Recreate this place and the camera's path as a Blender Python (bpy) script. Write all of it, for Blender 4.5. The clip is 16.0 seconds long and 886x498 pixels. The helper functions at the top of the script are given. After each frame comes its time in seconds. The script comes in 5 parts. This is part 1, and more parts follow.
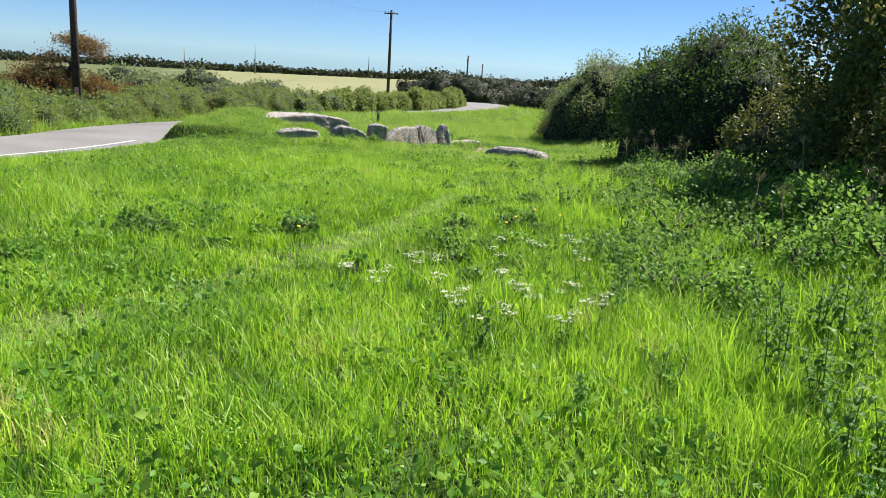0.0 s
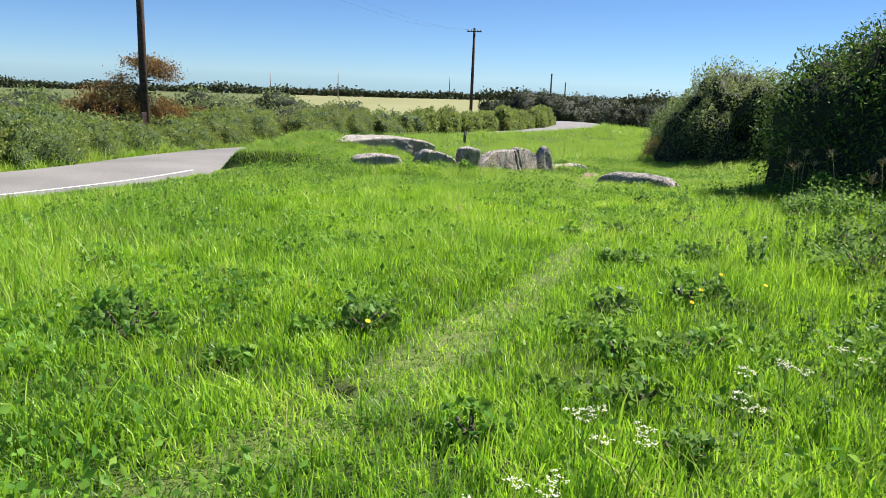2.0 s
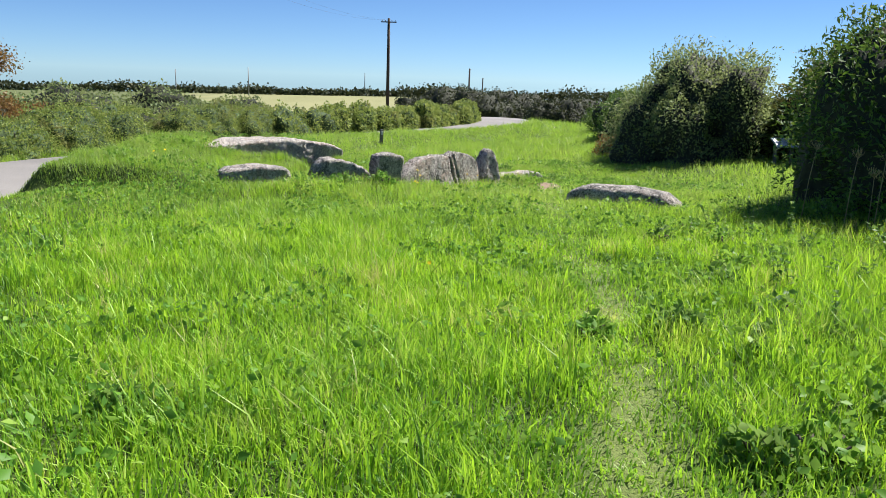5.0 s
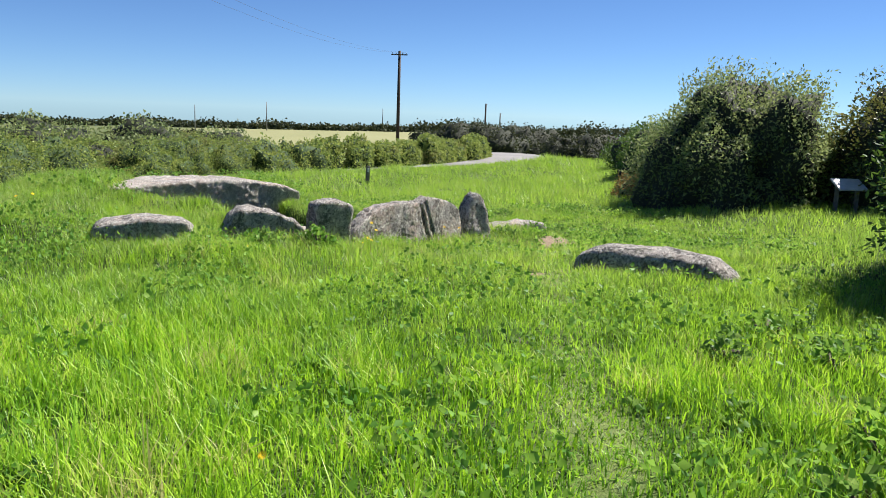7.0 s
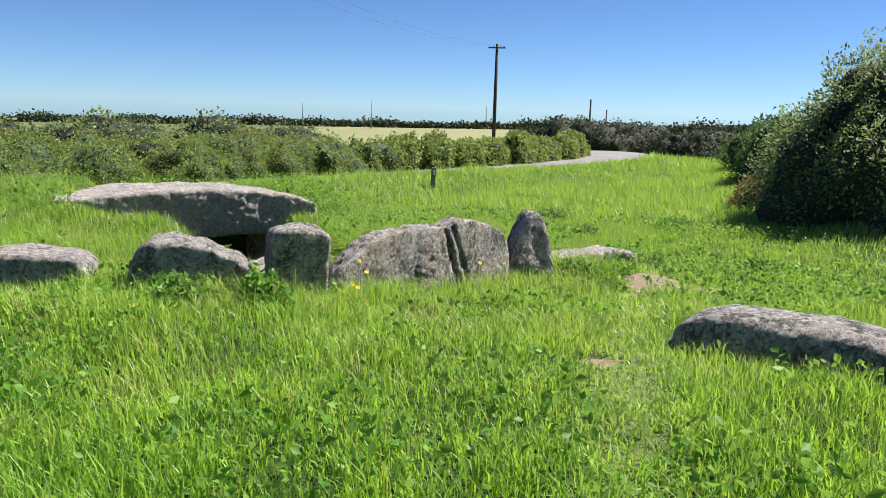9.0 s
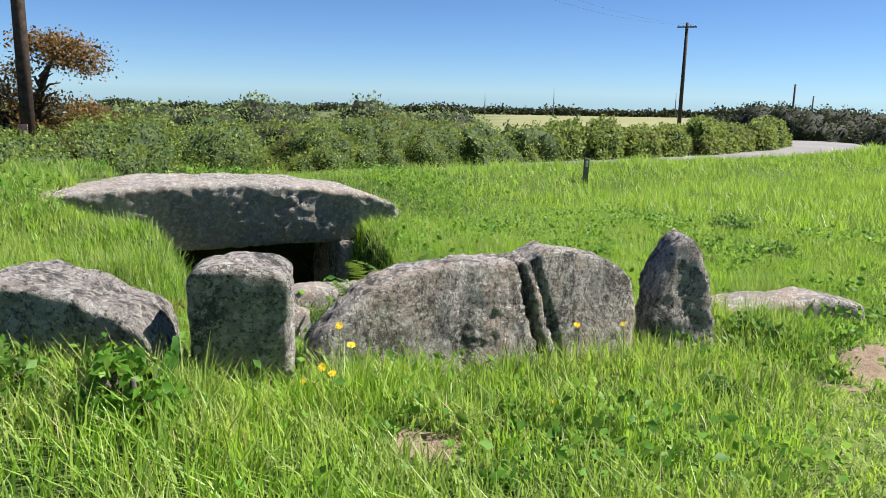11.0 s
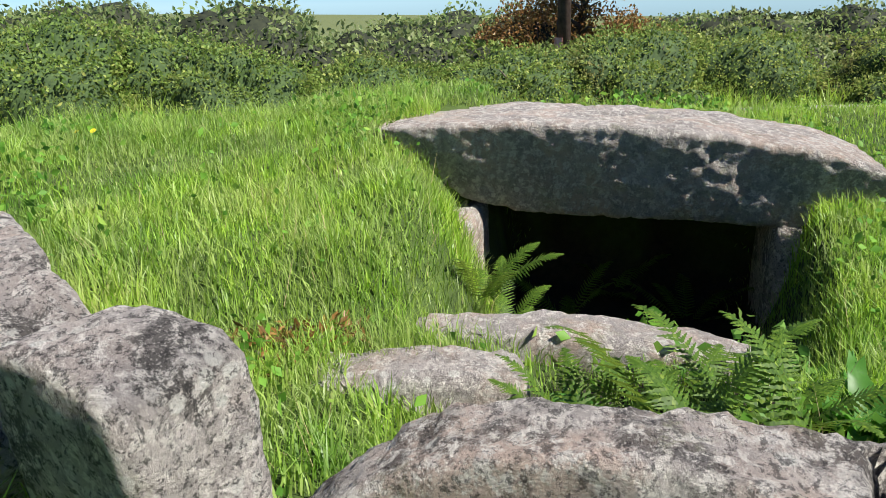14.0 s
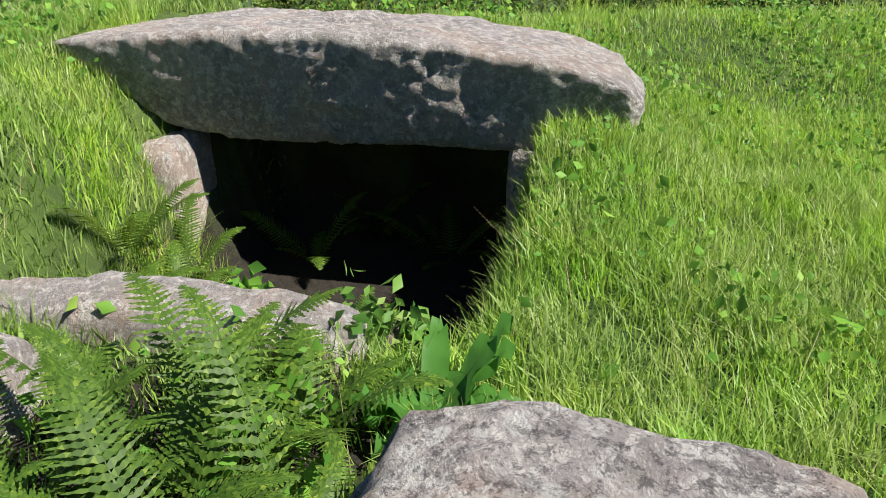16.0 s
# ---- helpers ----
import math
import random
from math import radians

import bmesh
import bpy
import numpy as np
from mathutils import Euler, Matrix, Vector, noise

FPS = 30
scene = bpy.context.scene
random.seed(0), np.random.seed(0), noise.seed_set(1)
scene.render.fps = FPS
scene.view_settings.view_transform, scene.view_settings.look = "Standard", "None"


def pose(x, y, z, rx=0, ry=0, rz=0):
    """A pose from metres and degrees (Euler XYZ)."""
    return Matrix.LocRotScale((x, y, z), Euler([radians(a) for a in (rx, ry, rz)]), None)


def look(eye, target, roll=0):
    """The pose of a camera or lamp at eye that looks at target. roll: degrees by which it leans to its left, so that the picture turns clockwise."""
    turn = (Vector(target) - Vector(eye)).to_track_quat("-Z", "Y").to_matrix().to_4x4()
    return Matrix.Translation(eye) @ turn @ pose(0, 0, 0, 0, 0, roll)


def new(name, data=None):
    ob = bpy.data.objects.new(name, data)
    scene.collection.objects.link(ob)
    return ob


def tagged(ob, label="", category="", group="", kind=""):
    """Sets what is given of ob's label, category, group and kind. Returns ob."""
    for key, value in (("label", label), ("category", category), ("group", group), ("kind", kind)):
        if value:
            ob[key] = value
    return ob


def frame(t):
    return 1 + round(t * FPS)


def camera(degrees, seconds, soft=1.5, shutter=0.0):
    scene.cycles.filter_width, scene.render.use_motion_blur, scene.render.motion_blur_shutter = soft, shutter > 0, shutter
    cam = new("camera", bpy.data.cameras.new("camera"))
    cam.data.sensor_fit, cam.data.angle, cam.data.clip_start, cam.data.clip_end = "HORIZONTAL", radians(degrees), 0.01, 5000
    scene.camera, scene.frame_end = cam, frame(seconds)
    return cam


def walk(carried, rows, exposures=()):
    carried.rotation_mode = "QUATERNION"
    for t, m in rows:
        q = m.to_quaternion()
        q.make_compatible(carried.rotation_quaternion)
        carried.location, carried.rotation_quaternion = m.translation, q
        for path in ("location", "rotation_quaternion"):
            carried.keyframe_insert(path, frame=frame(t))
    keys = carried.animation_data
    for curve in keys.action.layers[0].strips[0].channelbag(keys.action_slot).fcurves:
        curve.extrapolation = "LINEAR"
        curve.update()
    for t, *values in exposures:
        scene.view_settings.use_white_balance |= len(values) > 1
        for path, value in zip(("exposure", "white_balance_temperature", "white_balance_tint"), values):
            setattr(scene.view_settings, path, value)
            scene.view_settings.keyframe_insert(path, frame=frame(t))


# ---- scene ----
cam = camera(59.9, 16.0, 0.62)
METRES, EYE, TILT, LEAN, TURN = 23.0, 2.46, 0.0, 0.0, 0.0
ROWS = [
    (0.0, 0.0, 0.0, 0.0, 0.89, -13.76, -3.64),
    (0.5, -0.0047, 0.0364, -0.0022, 3.66, -12.98, -3.01),
    (1.0, -0.0119, 0.0726, -0.0055, 5.9, -12.41, -3.03),
    (1.5, -0.0178, 0.1078, -0.0072, 7.24, -12.37, -2.9),
    (2.0, -0.0245, 0.1426, -0.0103, 6.69, -12.57, -2.27),
    (2.5, -0.0311, 0.1801, -0.013, 4.62, -12.47, -0.78),
    (3.0, -0.0387, 0.2165, -0.0156, 4.4, -12.69, -0.82),
    (3.5, -0.0443, 0.2531, -0.0179, 4.79, -12.75, -0.24),
    (4.0, -0.0453, 0.2885, -0.0196, 2.58, -12.51, -0.86),
    (4.5, -0.0436, 0.3259, -0.0219, 0.08, -12.68, -1.82),
    (5.0, -0.0425, 0.3617, -0.0235, 0.55, -12.55, -1.92),
    (7.5, -0.0063, 0.5483, -0.0311, 3.1, -9.53, -2.24),
    (8.0, 0.0004, 0.5842, -0.0317, 5.22, -9.4, -2.7),
    (8.5, 0.0059, 0.6199, -0.0337, 7.7, -10.29, -2.47),
    (9.0, 0.008, 0.6567, -0.0349, 9.74, -10.43, -1.62),
    (9.5, 0.0107, 0.6907, -0.0368, 13.35, -9.84, -1.02),
    (10.0, 0.0107, 0.7233, -0.0379, 18.81, -10.28, -1.21),
    (12.5, 0.013, 0.8606, -0.0489, 35.29, -17.62, -0.38),
    (13.0, 0.0055, 0.8784, -0.0489, 52.36, -18.57, 1.22),
    (13.5, -0.0045, 0.8961, -0.0492, 61.82, -18.26, 1.31),
    (14.0, -0.013, 0.9131, -0.0485, 66.45, -17.83, 1.24),
    (14.5, -0.0226, 0.9277, -0.0507, 67.01, -19.62, 2.43),
    (15.0, -0.026, 0.9396, -0.0521, 65.97, -21.75, 4.08),
    (15.5, -0.0213, 0.9561, -0.0542, 64.08, -23.12, 3.1),
    (16.0, -0.0147, 0.9764, -0.0557, 60.95, -23.95, 1.13),
]
EXPO = 1.0
walk(cam, [(t, pose(0, 0, EYE, TILT, LEAN, TURN) @ pose(METRES * x, METRES * y, METRES * z, 90 + pitch, roll, yaw)) for t, x, y, z, yaw, pitch, roll in ROWS],
     [(0.0, EXPO), (16.0, EXPO)])

# ---- sky and sun ----
SUN_DIR = Vector((0.82, 0.565, 1.22)).normalized()
world = bpy.data.worlds.new("sky")
scene.world = world
world.use_nodes = True
wn = world.node_tree
sky = wn.nodes.new("ShaderNodeTexSky")
sky.sky_type = "NISHITA"
sky.sun_disc = False
sky.sun_elevation = math.asin(SUN_DIR.z)
sky.sun_rotation = math.atan2(SUN_DIR.x, SUN_DIR.y)
sky.air_density, sky.dust_density, sky.ozone_density = 0.60, 0.0, 1.6
tone = wn.nodes.new("ShaderNodeMix")
tone.data_type, tone.blend_type = "RGBA", "MULTIPLY"
tone.inputs["Factor"].default_value, tone.inputs["B"].default_value = 1.0, (0.655, 0.895, 1.21, 1)
wn.links.new(sky.outputs[0], tone.inputs["A"])
wn.links.new(tone.outputs["Result"], wn.nodes["Background"].inputs[0])
wn.nodes["Background"].inputs[1].default_value = 0.051
sun_data = bpy.data.lights.new("sun", "SUN")
sun_data.energy, sun_data.angle, sun_data.color = 5.0, radians(0.55), (1.0, 0.955, 0.88)
sun = new("sun", sun_data)
sun.matrix_world = look((30, 30, 50), Vector((30, 30, 50)) - SUN_DIR)


# ---- materials ----
class Nodes:
    """A short way to write node materials."""

    def __init__(self, name, rough=0.8):
        self.mat = bpy.data.materials.new(name)
        self.mat.use_nodes = True
        self.tree = self.mat.node_tree
        self.bsdf = self.tree.nodes["Principled BSDF"]
        self.bsdf.inputs["Roughness"].default_value = rough
        self.bsdf.inputs["Specular IOR Level"].default_value = 0.3
        self.coords = self.tree.nodes.new("ShaderNodeTexCoord").outputs["Object"]

    def put(self, socket, value):
        if isinstance(value, bpy.types.NodeSocket):
            self.tree.links.new(value, socket)
        elif isinstance(value, tuple) and len(value) == 3 and socket.type == "RGBA":
            socket.default_value = (*value, 1)
        else:
            socket.default_value = value

    def world(self):
        return self.tree.nodes.new("ShaderNodeNewGeometry").outputs["Position"]

    def noise(self, scale, detail=4, rough=0.55, vector=None, warp=0.0):
        n = self.tree.nodes.new("ShaderNodeTexNoise")
        self.put(n.inputs["Vector"], vector or self.coords)
        n.inputs["Scale"].default_value, n.inputs["Detail"].default_value = scale, detail
        n.inputs["Roughness"].default_value, n.inputs["Distortion"].default_value = rough, warp
        return n.outputs["Fac"]

    def cells(self, scale, vector=None, feature="F1"):
        n = self.tree.nodes.new("ShaderNodeTexVoronoi")
        n.feature = feature
        self.put(n.inputs["Vector"], vector or self.coords)
        n.inputs["Scale"].default_value = scale
        return n.outputs["Distance"]

    def stretch(self, v, scale):
        n = self.tree.nodes.new("ShaderNodeMapping")
        self.put(n.inputs["Vector"], v)
        n.inputs["Scale"].default_value = scale
        return n.outputs[0]

    def step(self, fac, lo, hi, a=0.0, b=1.0):
        n = self.tree.nodes.new("ShaderNodeMapRange")
        for i, v in enumerate((fac, lo, hi, a, b)):
            self.put(n.inputs[i], v)
        return n.outputs[0]

    def math(self, op, a, b=0.0):
        n = self.tree.nodes.new("ShaderNodeMath")
        n.operation = op
        self.put(n.inputs[0], a), self.put(n.inputs[1], b)
        return n.outputs[0]

    def mix(self, fac, a, b, blend="MIX"):
        n = self.tree.nodes.new("ShaderNodeMix")
        n.data_type, n.blend_type = "RGBA", blend
        self.put(n.inputs["Factor"], fac), self.put(n.inputs["A"], a), self.put(n.inputs["B"], b)
        return n.outputs["Result"]

    def ramp(self, fac, *stops):
        n = self.tree.nodes.new("ShaderNodeValToRGB")
        r = n.color_ramp.elements
        while len(r) < len(stops):
            r.new(0.5)
        for e, (p, c) in zip(r, stops):
            e.position, e.color = p, (*c, 1)
        self.put(n.inputs[0], fac)
        return n.outputs[0]

    def attr(self, name, out="Fac"):
        n = self.tree.nodes.new("ShaderNodeAttribute")
        n.attribute_name = name
        return n.outputs[out]

    def island(self):
        return self.tree.nodes.new("ShaderNodeNewGeometry").outputs["Random Per Island"]

    def bump(self, height, strength, distance):
        n = self.tree.nodes.new("ShaderNodeBump")
        n.inputs["Strength"].default_value, n.inputs["Distance"].default_value = strength, distance
        self.put(n.inputs["Height"], height)
        self.put(self.bsdf.inputs["Normal"], n.outputs[0])

    def color(self, c):
        self.put(self.bsdf.inputs["Base Color"], c)
        return self

    def leafy(self, c, through_light, share=0.45):
        """Thin leaf: the same surface, part of whose light passes through."""
        t = self.tree.nodes.new("ShaderNodeBsdfTranslucent")
        self.put(t.inputs["Color"], through_light)
        m = self.tree.nodes.new("ShaderNodeMixShader")
        m.inputs[0].default_value = share
        self.put(self.bsdf.inputs["Base Color"], c)
        self.tree.links.new(self.bsdf.outputs[0], m.inputs[1])
        self.tree.links.new(t.outputs[0], m.inputs[2])
        self.tree.links.new(m.outputs[0], self.tree.nodes["Material Output"].inputs[0])
        return self


def granite(name, pink=0.5, pale=0.5, dark=0.5, speck=0.7):
    """Weathered granite: grey and pinkish grain, pale lichen blotches, dark algae stains."""
    n = Nodes(name, 0.9)
    base = n.ramp(n.noise(5.0, 6, 0.65), (0.3, (0.35, 0.315, 0.30)), (0.7, (0.66, 0.60, 0.565)))
    base = n.mix(n.step(n.noise(3.2, 6, 0.6), 0.46, 0.60, 0, pink), base, (0.64, 0.50, 0.42))
    stain = n.step(n.noise(5.0, 9, 0.72, n.stretch(n.coords, (1, 1, 0.4))), 0.49, 0.56, 0, dark)
    base = n.mix(stain, base, (0.045, 0.044, 0.042))
    blot = n.step(n.noise(19.0, 10, 0.8), 0.545 - 0.05 * pale, 0.565, 0, 0.95)
    base = n.mix(blot, base, (0.82, 0.775, 0.72))
    spots = n.math("MULTIPLY", n.step(n.cells(13.0), 0.30, 0.22), n.step(n.noise(2.5, 3), 0.48, 0.56))
    base = n.mix(spots, base, (0.74, 0.72, 0.67))
    lichen = n.step(n.noise(4.0, 4, 0.6), 0.60, 0.66, 0, 0.5)
    base = n.mix(n.math("MULTIPLY", lichen, n.step(n.noise(60.0, 3), 0.42, 0.55)), base, (0.40, 0.40, 0.27))
    grit = n.step(n.noise(36.0, 9, 0.8), 0.53, 0.558, 0, speck)
    base = n.mix(grit, base, (0.036, 0.034, 0.034))
    n.color(n.mix(n.step(n.noise(130.0, 2), 0.58, 0.66, 0, 0.6), base, (0.66, 0.62, 0.56)))
    h = n.math("ADD", n.math("MULTIPLY", n.noise(48.0, 6, 0.78), 0.65), n.noise(15.0, 9, 0.74))
    n.bump(h, 1.0, 0.085)
    return n.mat


GRANITE = granite("lichened granite", 0.85, 0.95, 0.72, 0.72)
GRANITE_SPOT = granite("pinkish granite with dark lichen spots", 1.0, 0.8, 0.55, 0.6)
GRANITE_CAP = granite("bleached streaked granite", 0.85, 0.9, 0.26, 0.28)
# right jamb: a darker granite that puts its shade into the colour
GRANITE_SHADED = granite("streaked granite with painted shade", 0.35, 0.35, 0.62)
GRANITE_PINK = granite("pale pinkish granite", 0.9, 0.7, 0.3, 0.4)
# sill and left jamb: cream stone, paled further to paint sunlight in
GRANITE_PALE_LIT = granite("cream granite with painted sunlight", 1.0, 0.6, 0.15, 0.25)
GRANITE_GREY = granite("grey lichen granite", 0.25, 0.75, 0.78, 0.8)


def blade_material(name, dry=0.0, cool=0.0, sheen=0.35):
    n = Nodes(name, 0.42)
    n.bsdf.inputs["Specular IOR Level"].default_value = sheen
    p = n.world()
    patch = n.noise(0.55, 4, 0.6, p)
    g = n.ramp(n.attr("tint"), (0.0, (0.035, 0.115, 0.014)), (0.28, (0.18, 0.38, 0.026)), (0.58, (0.38, 0.62, 0.042)), (0.90, (0.52, 0.66, 0.10)), (1.0, (0.56, 0.48, 0.22)))
    g = n.mix(n.step(patch, 0.45, 0.65, 0, 0.45 + cool), g, (0.15, 0.33, 0.055))
    g = n.mix(n.step(n.noise(1.3, 3, 0.5, p), 0.60, 0.72, 0, 0.35 + dry), g, (0.30, 0.29, 0.10))
    sp = n.tree.nodes.new("ShaderNodeSeparateXYZ")
    n.put(sp.inputs[0], p)
    g = n.mix(n.math("MULTIPLY", n.step(sp.outputs["Y"], 16.5, 20.5), n.step(n.noise(3.1, 4, 0.6, p), 0.38, 0.62, 0.2, 0.85)), g, (0.33, 0.40, 0.14))
    n.leafy(g, n.mix(0.42, g, (0.48, 0.76, 0.025)), 0.46)
    return n.mat


GRASS = blade_material("meadow grass")
GRASS_TALL = blade_material("rank grass", 0.25, 0.15)


def leaf_material(name, a, b, c, glow, share=0.35, gloss=0.35, dead=0.0):
    n = Nodes(name, gloss)
    n.bsdf.inputs["Specular IOR Level"].default_value = 0.25
    col = n.ramp(n.island(), (0.0, a), (0.55, b), (0.9, c), (1.0, glow))
    col = n.mix(n.step(n.noise(1.1, 3, 0.5, n.world()), 0.5, 0.7, 0, 0.4), col, a)
    if dead:
        col = n.mix(n.step(n.noise(0.9, 4, 0.6, n.world()), 0.56, 0.66, 0, dead), col, (0.19, 0.15, 0.075))
        col = n.mix(n.step(n.noise(0.45, 3, 0.5, n.world()), 0.54, 0.64, 0, dead), col, (0.17, 0.27, 0.06))
    n.leafy(col, n.mix(0.5, col, glow), share)
    return n.mat


LEAF_HEDGE = leaf_material("bramble and blackthorn leaves", (0.070, 0.134, 0.024), (0.160, 0.253, 0.046), (0.301, 0.376, 0.091), (0.461, 0.483, 0.134), 0.42, 0.5, 0.75)
LEAF_GORSE = leaf_material("dark gorse needles", (0.025, 0.063, 0.017), (0.063, 0.133, 0.031), (0.133, 0.238, 0.045), (0.252, 0.378, 0.056), 0.2, 0.6)
LEAF_WILLOW = leaf_material("grey willow leaves", (0.091, 0.140, 0.049), (0.171, 0.232, 0.081), (0.281, 0.342, 0.140), (0.390, 0.439, 0.171), 0.42, 0.5, 0.5)
LEAF_RUST = leaf_material("salt-burnt rusty leaves", (0.12, 0.065, 0.025), (0.25, 0.12, 0.04), (0.36, 0.19, 0.065), (0.30, 0.26, 0.08), 0.4)
LEAF_THORN = leaf_material("hawthorn leaves with brown tips", (0.039, 0.073, 0.022), (0.084, 0.140, 0.035), (0.168, 0.217, 0.056), (0.308, 0.252, 0.070), 0.3)
LEAF_HERB = leaf_material("nettle and bramble leaves", (0.05, 0.14, 0.022), (0.105, 0.235, 0.035), (0.17, 0.32, 0.06), (0.32, 0.44, 0.12), 0.42, 0.5)
LEAF_CLOVER = leaf_material("clover leaves", (0.07, 0.19, 0.025), (0.13, 0.30, 0.035), (0.20, 0.40, 0.05), (0.34, 0.50, 0.09), 0.45, 0.5)
LEAF_DOCK = leaf_material("broad dock leaves", (0.06, 0.17, 0.03), (0.09, 0.24, 0.04), (0.13, 0.3, 0.05), (0.2, 0.45, 0.06), 0.45, 0.4)
FERN = leaf_material("fern fronds", (0.041, 0.092, 0.013), (0.083, 0.159, 0.020), (0.145, 0.236, 0.031), (0.274, 0.363, 0.051), 0.42, 0.5)
FAR_LEAF = leaf_material("distant scrub leaves", (0.022, 0.035, 0.016), (0.042, 0.060, 0.024), (0.075, 0.085, 0.035), (0.11, 0.12, 0.045), 0.2, 0.6)


def plain(name, c, d, scale, rough=0.8, strength=0.3, deep=0.01):
    n = Nodes(name, rough)
    f = n.noise(scale, 6, 0.65)
    n.color(n.mix(n.step(f, 0.35, 0.65), c, d))
    n.bump(f, strength, deep)
    return n.mat


TWIG = plain("grey-brown twigs", (0.055, 0.045, 0.033), (0.13, 0.11, 0.085), 14)
# dark hull colours that paint in the shade deep inside hedges and bushes
HEDGE_SHADE = plain("painted inner shade of hedges", (0.02, 0.04, 0.012), (0.06, 0.10, 0.028), 9)
BUSH_SHADE = plain("painted inner shade of bushes", (0.012, 0.016, 0.009), (0.03, 0.036, 0.018), 9)
STEM = plain("green stems", (0.10, 0.2, 0.04), (0.16, 0.25, 0.07), 20)
DRY = plain("dry straw stems", (0.34, 0.26, 0.13), (0.46, 0.38, 0.22), 20)
UMBEL = plain("white umbel flowers", (0.52, 0.54, 0.36), (0.70, 0.70, 0.52), 60)
YELLOW = plain("yellow petals", (0.85, 0.56, 0.01), (0.88, 0.66, 0.03), 60)
POLE_WOOD = plain("creosoted pole wood", (0.035, 0.024, 0.018), (0.10, 0.070, 0.052), 7)
POST_WOOD = plain("weathered grey post wood", (0.10, 0.095, 0.085), (0.22, 0.21, 0.19), 12)
IRON = plain("dull galvanised iron", (0.16, 0.16, 0.16), (0.26, 0.26, 0.25), 20, 0.5)
WIRE = plain("dark wire", (0.06, 0.06, 0.065), (0.10, 0.10, 0.10), 5, 0.5)
PLATE = plain("red and white pole plate", (0.5, 0.12, 0.08), (0.62, 0.45, 0.40), 5, 0.5)
PANEL = plain("pale sun-faded panel", (0.45, 0.46, 0.46), (0.6, 0.6, 0.58), 6, 0.4)
WHITE = plain("worn white road paint", (0.55, 0.55, 0.53), (0.78, 0.78, 0.76), 9, 0.7)


def asphalt_material():
    n = Nodes("sun-bleached asphalt", 0.85)
    c = n.ramp(n.noise(0.35, 4, 0.5, n.stretch(n.coords, (1, 1, 1))), (0.35, (0.20, 0.19, 0.185)), (0.7, (0.29, 0.275, 0.265)))
    c = n.mix(n.step(n.noise(90.0, 3), 0.45, 0.62, 0, 0.5), c, (0.12, 0.115, 0.11))
    n.color(c)
    n.bump(n.noise(120.0, 3), 0.4, 0.006)
    return n.mat


ASPHALT = asphalt_material()


def ground_material():
    n = Nodes("turf and soil", 0.95)
    p = n.world()
    turf = n.ramp(n.noise(7.0, 6, 0.65, p), (0.3, (0.018, 0.036, 0.008)), (0.7, (0.065, 0.11, 0.02)))
    turf = n.mix(n.step(n.noise(0.12, 4, 0.6, p), 0.4, 0.7, 0, 0.5), turf, (0.14, 0.20, 0.05))
    soil = n.ramp(n.noise(14.0, 6, 0.7, p), (0.3, (0.20, 0.145, 0.10)), (0.7, (0.34, 0.255, 0.185)))
    straw = n.ramp(n.noise(30.0, 4, 0.7, n.stretch(p, (1, 3, 1))), (0.35, (0.11, 0.17, 0.035)), (0.7, (0.27, 0.30, 0.10)))
    c = n.mix(n.math("MULTIPLY", n.attr("trodden"), 0.9), turf, straw)
    edge = n.math("ADD", n.attr("bare"), n.step(n.noise(6.0, 5, 0.6, p), 0.3, 0.7, -0.3, 0.3))
    c = n.mix(n.step(edge, 0.45, 0.65), c, soil)
    # near-black colour paints in the shade of chamber, fern hollow and burrow
    c = n.mix(n.attr("pit_shade"), c, n.ramp(n.noise(20.0, 5, 0.7, p), (0.3, (0.012, 0.010, 0.008)), (0.7, (0.034, 0.028, 0.02))))
    sep = n.tree.nodes.new("ShaderNodeSeparateXYZ")
    n.put(sep.inputs[0], p)
    c = n.mix(n.step(sep.outputs["Y"], 45, 75), c, n.ramp(n.noise(0.3, 5, 0.6, p), (0.3, (0.075, 0.10, 0.035)), (0.7, (0.15, 0.17, 0.065))))
    barley = n.ramp(n.noise(0.05, 5, 0.6, n.stretch(p, (1, 0.3, 1))), (0.3, (0.225, 0.225, 0.105)), (0.7, (0.275, 0.27, 0.135)))
    lines = n.noise(1.2, 2, 0.5, n.stretch(p, (1, 0.03, 1)))
    barley = n.mix(n.step(lines, 0.45, 0.6, 0, 0.25), barley, (0.22, 0.24, 0.09))
    c = n.mix(n.attr("barley"), c, barley)
    n.color(c)
    n.bump(n.noise(25.0, 6, 0.7, p), 0.8, 0.03)
    return n.mat


GROUND = ground_material()


# ---- building helpers ----
def part(name, bm, material, parent=None, label="", smooth=True):
    """Links a bmesh as one mesh object, under a thing or a part."""
    me = bpy.data.meshes.new(name)
    bm.to_mesh(me)
    bm.free()
    return link(name, me, material, parent, label, smooth)


def link(name, me, material, parent=None, label="", smooth=True):
    me.materials.append(material)
    if smooth:
        me.shade_smooth()
    ob = new(name, me)
    if parent is not None:
        ob.parent = parent
        ob.matrix_parent_inverse = parent.matrix_basis.inverted()
    if label:
        ob["label"] = label
    return ob


def empty(name, at=(0, 0, 0)):
    ob = new(name)
    ob.location = at
    ob.empty_display_size = 0.2
    return ob


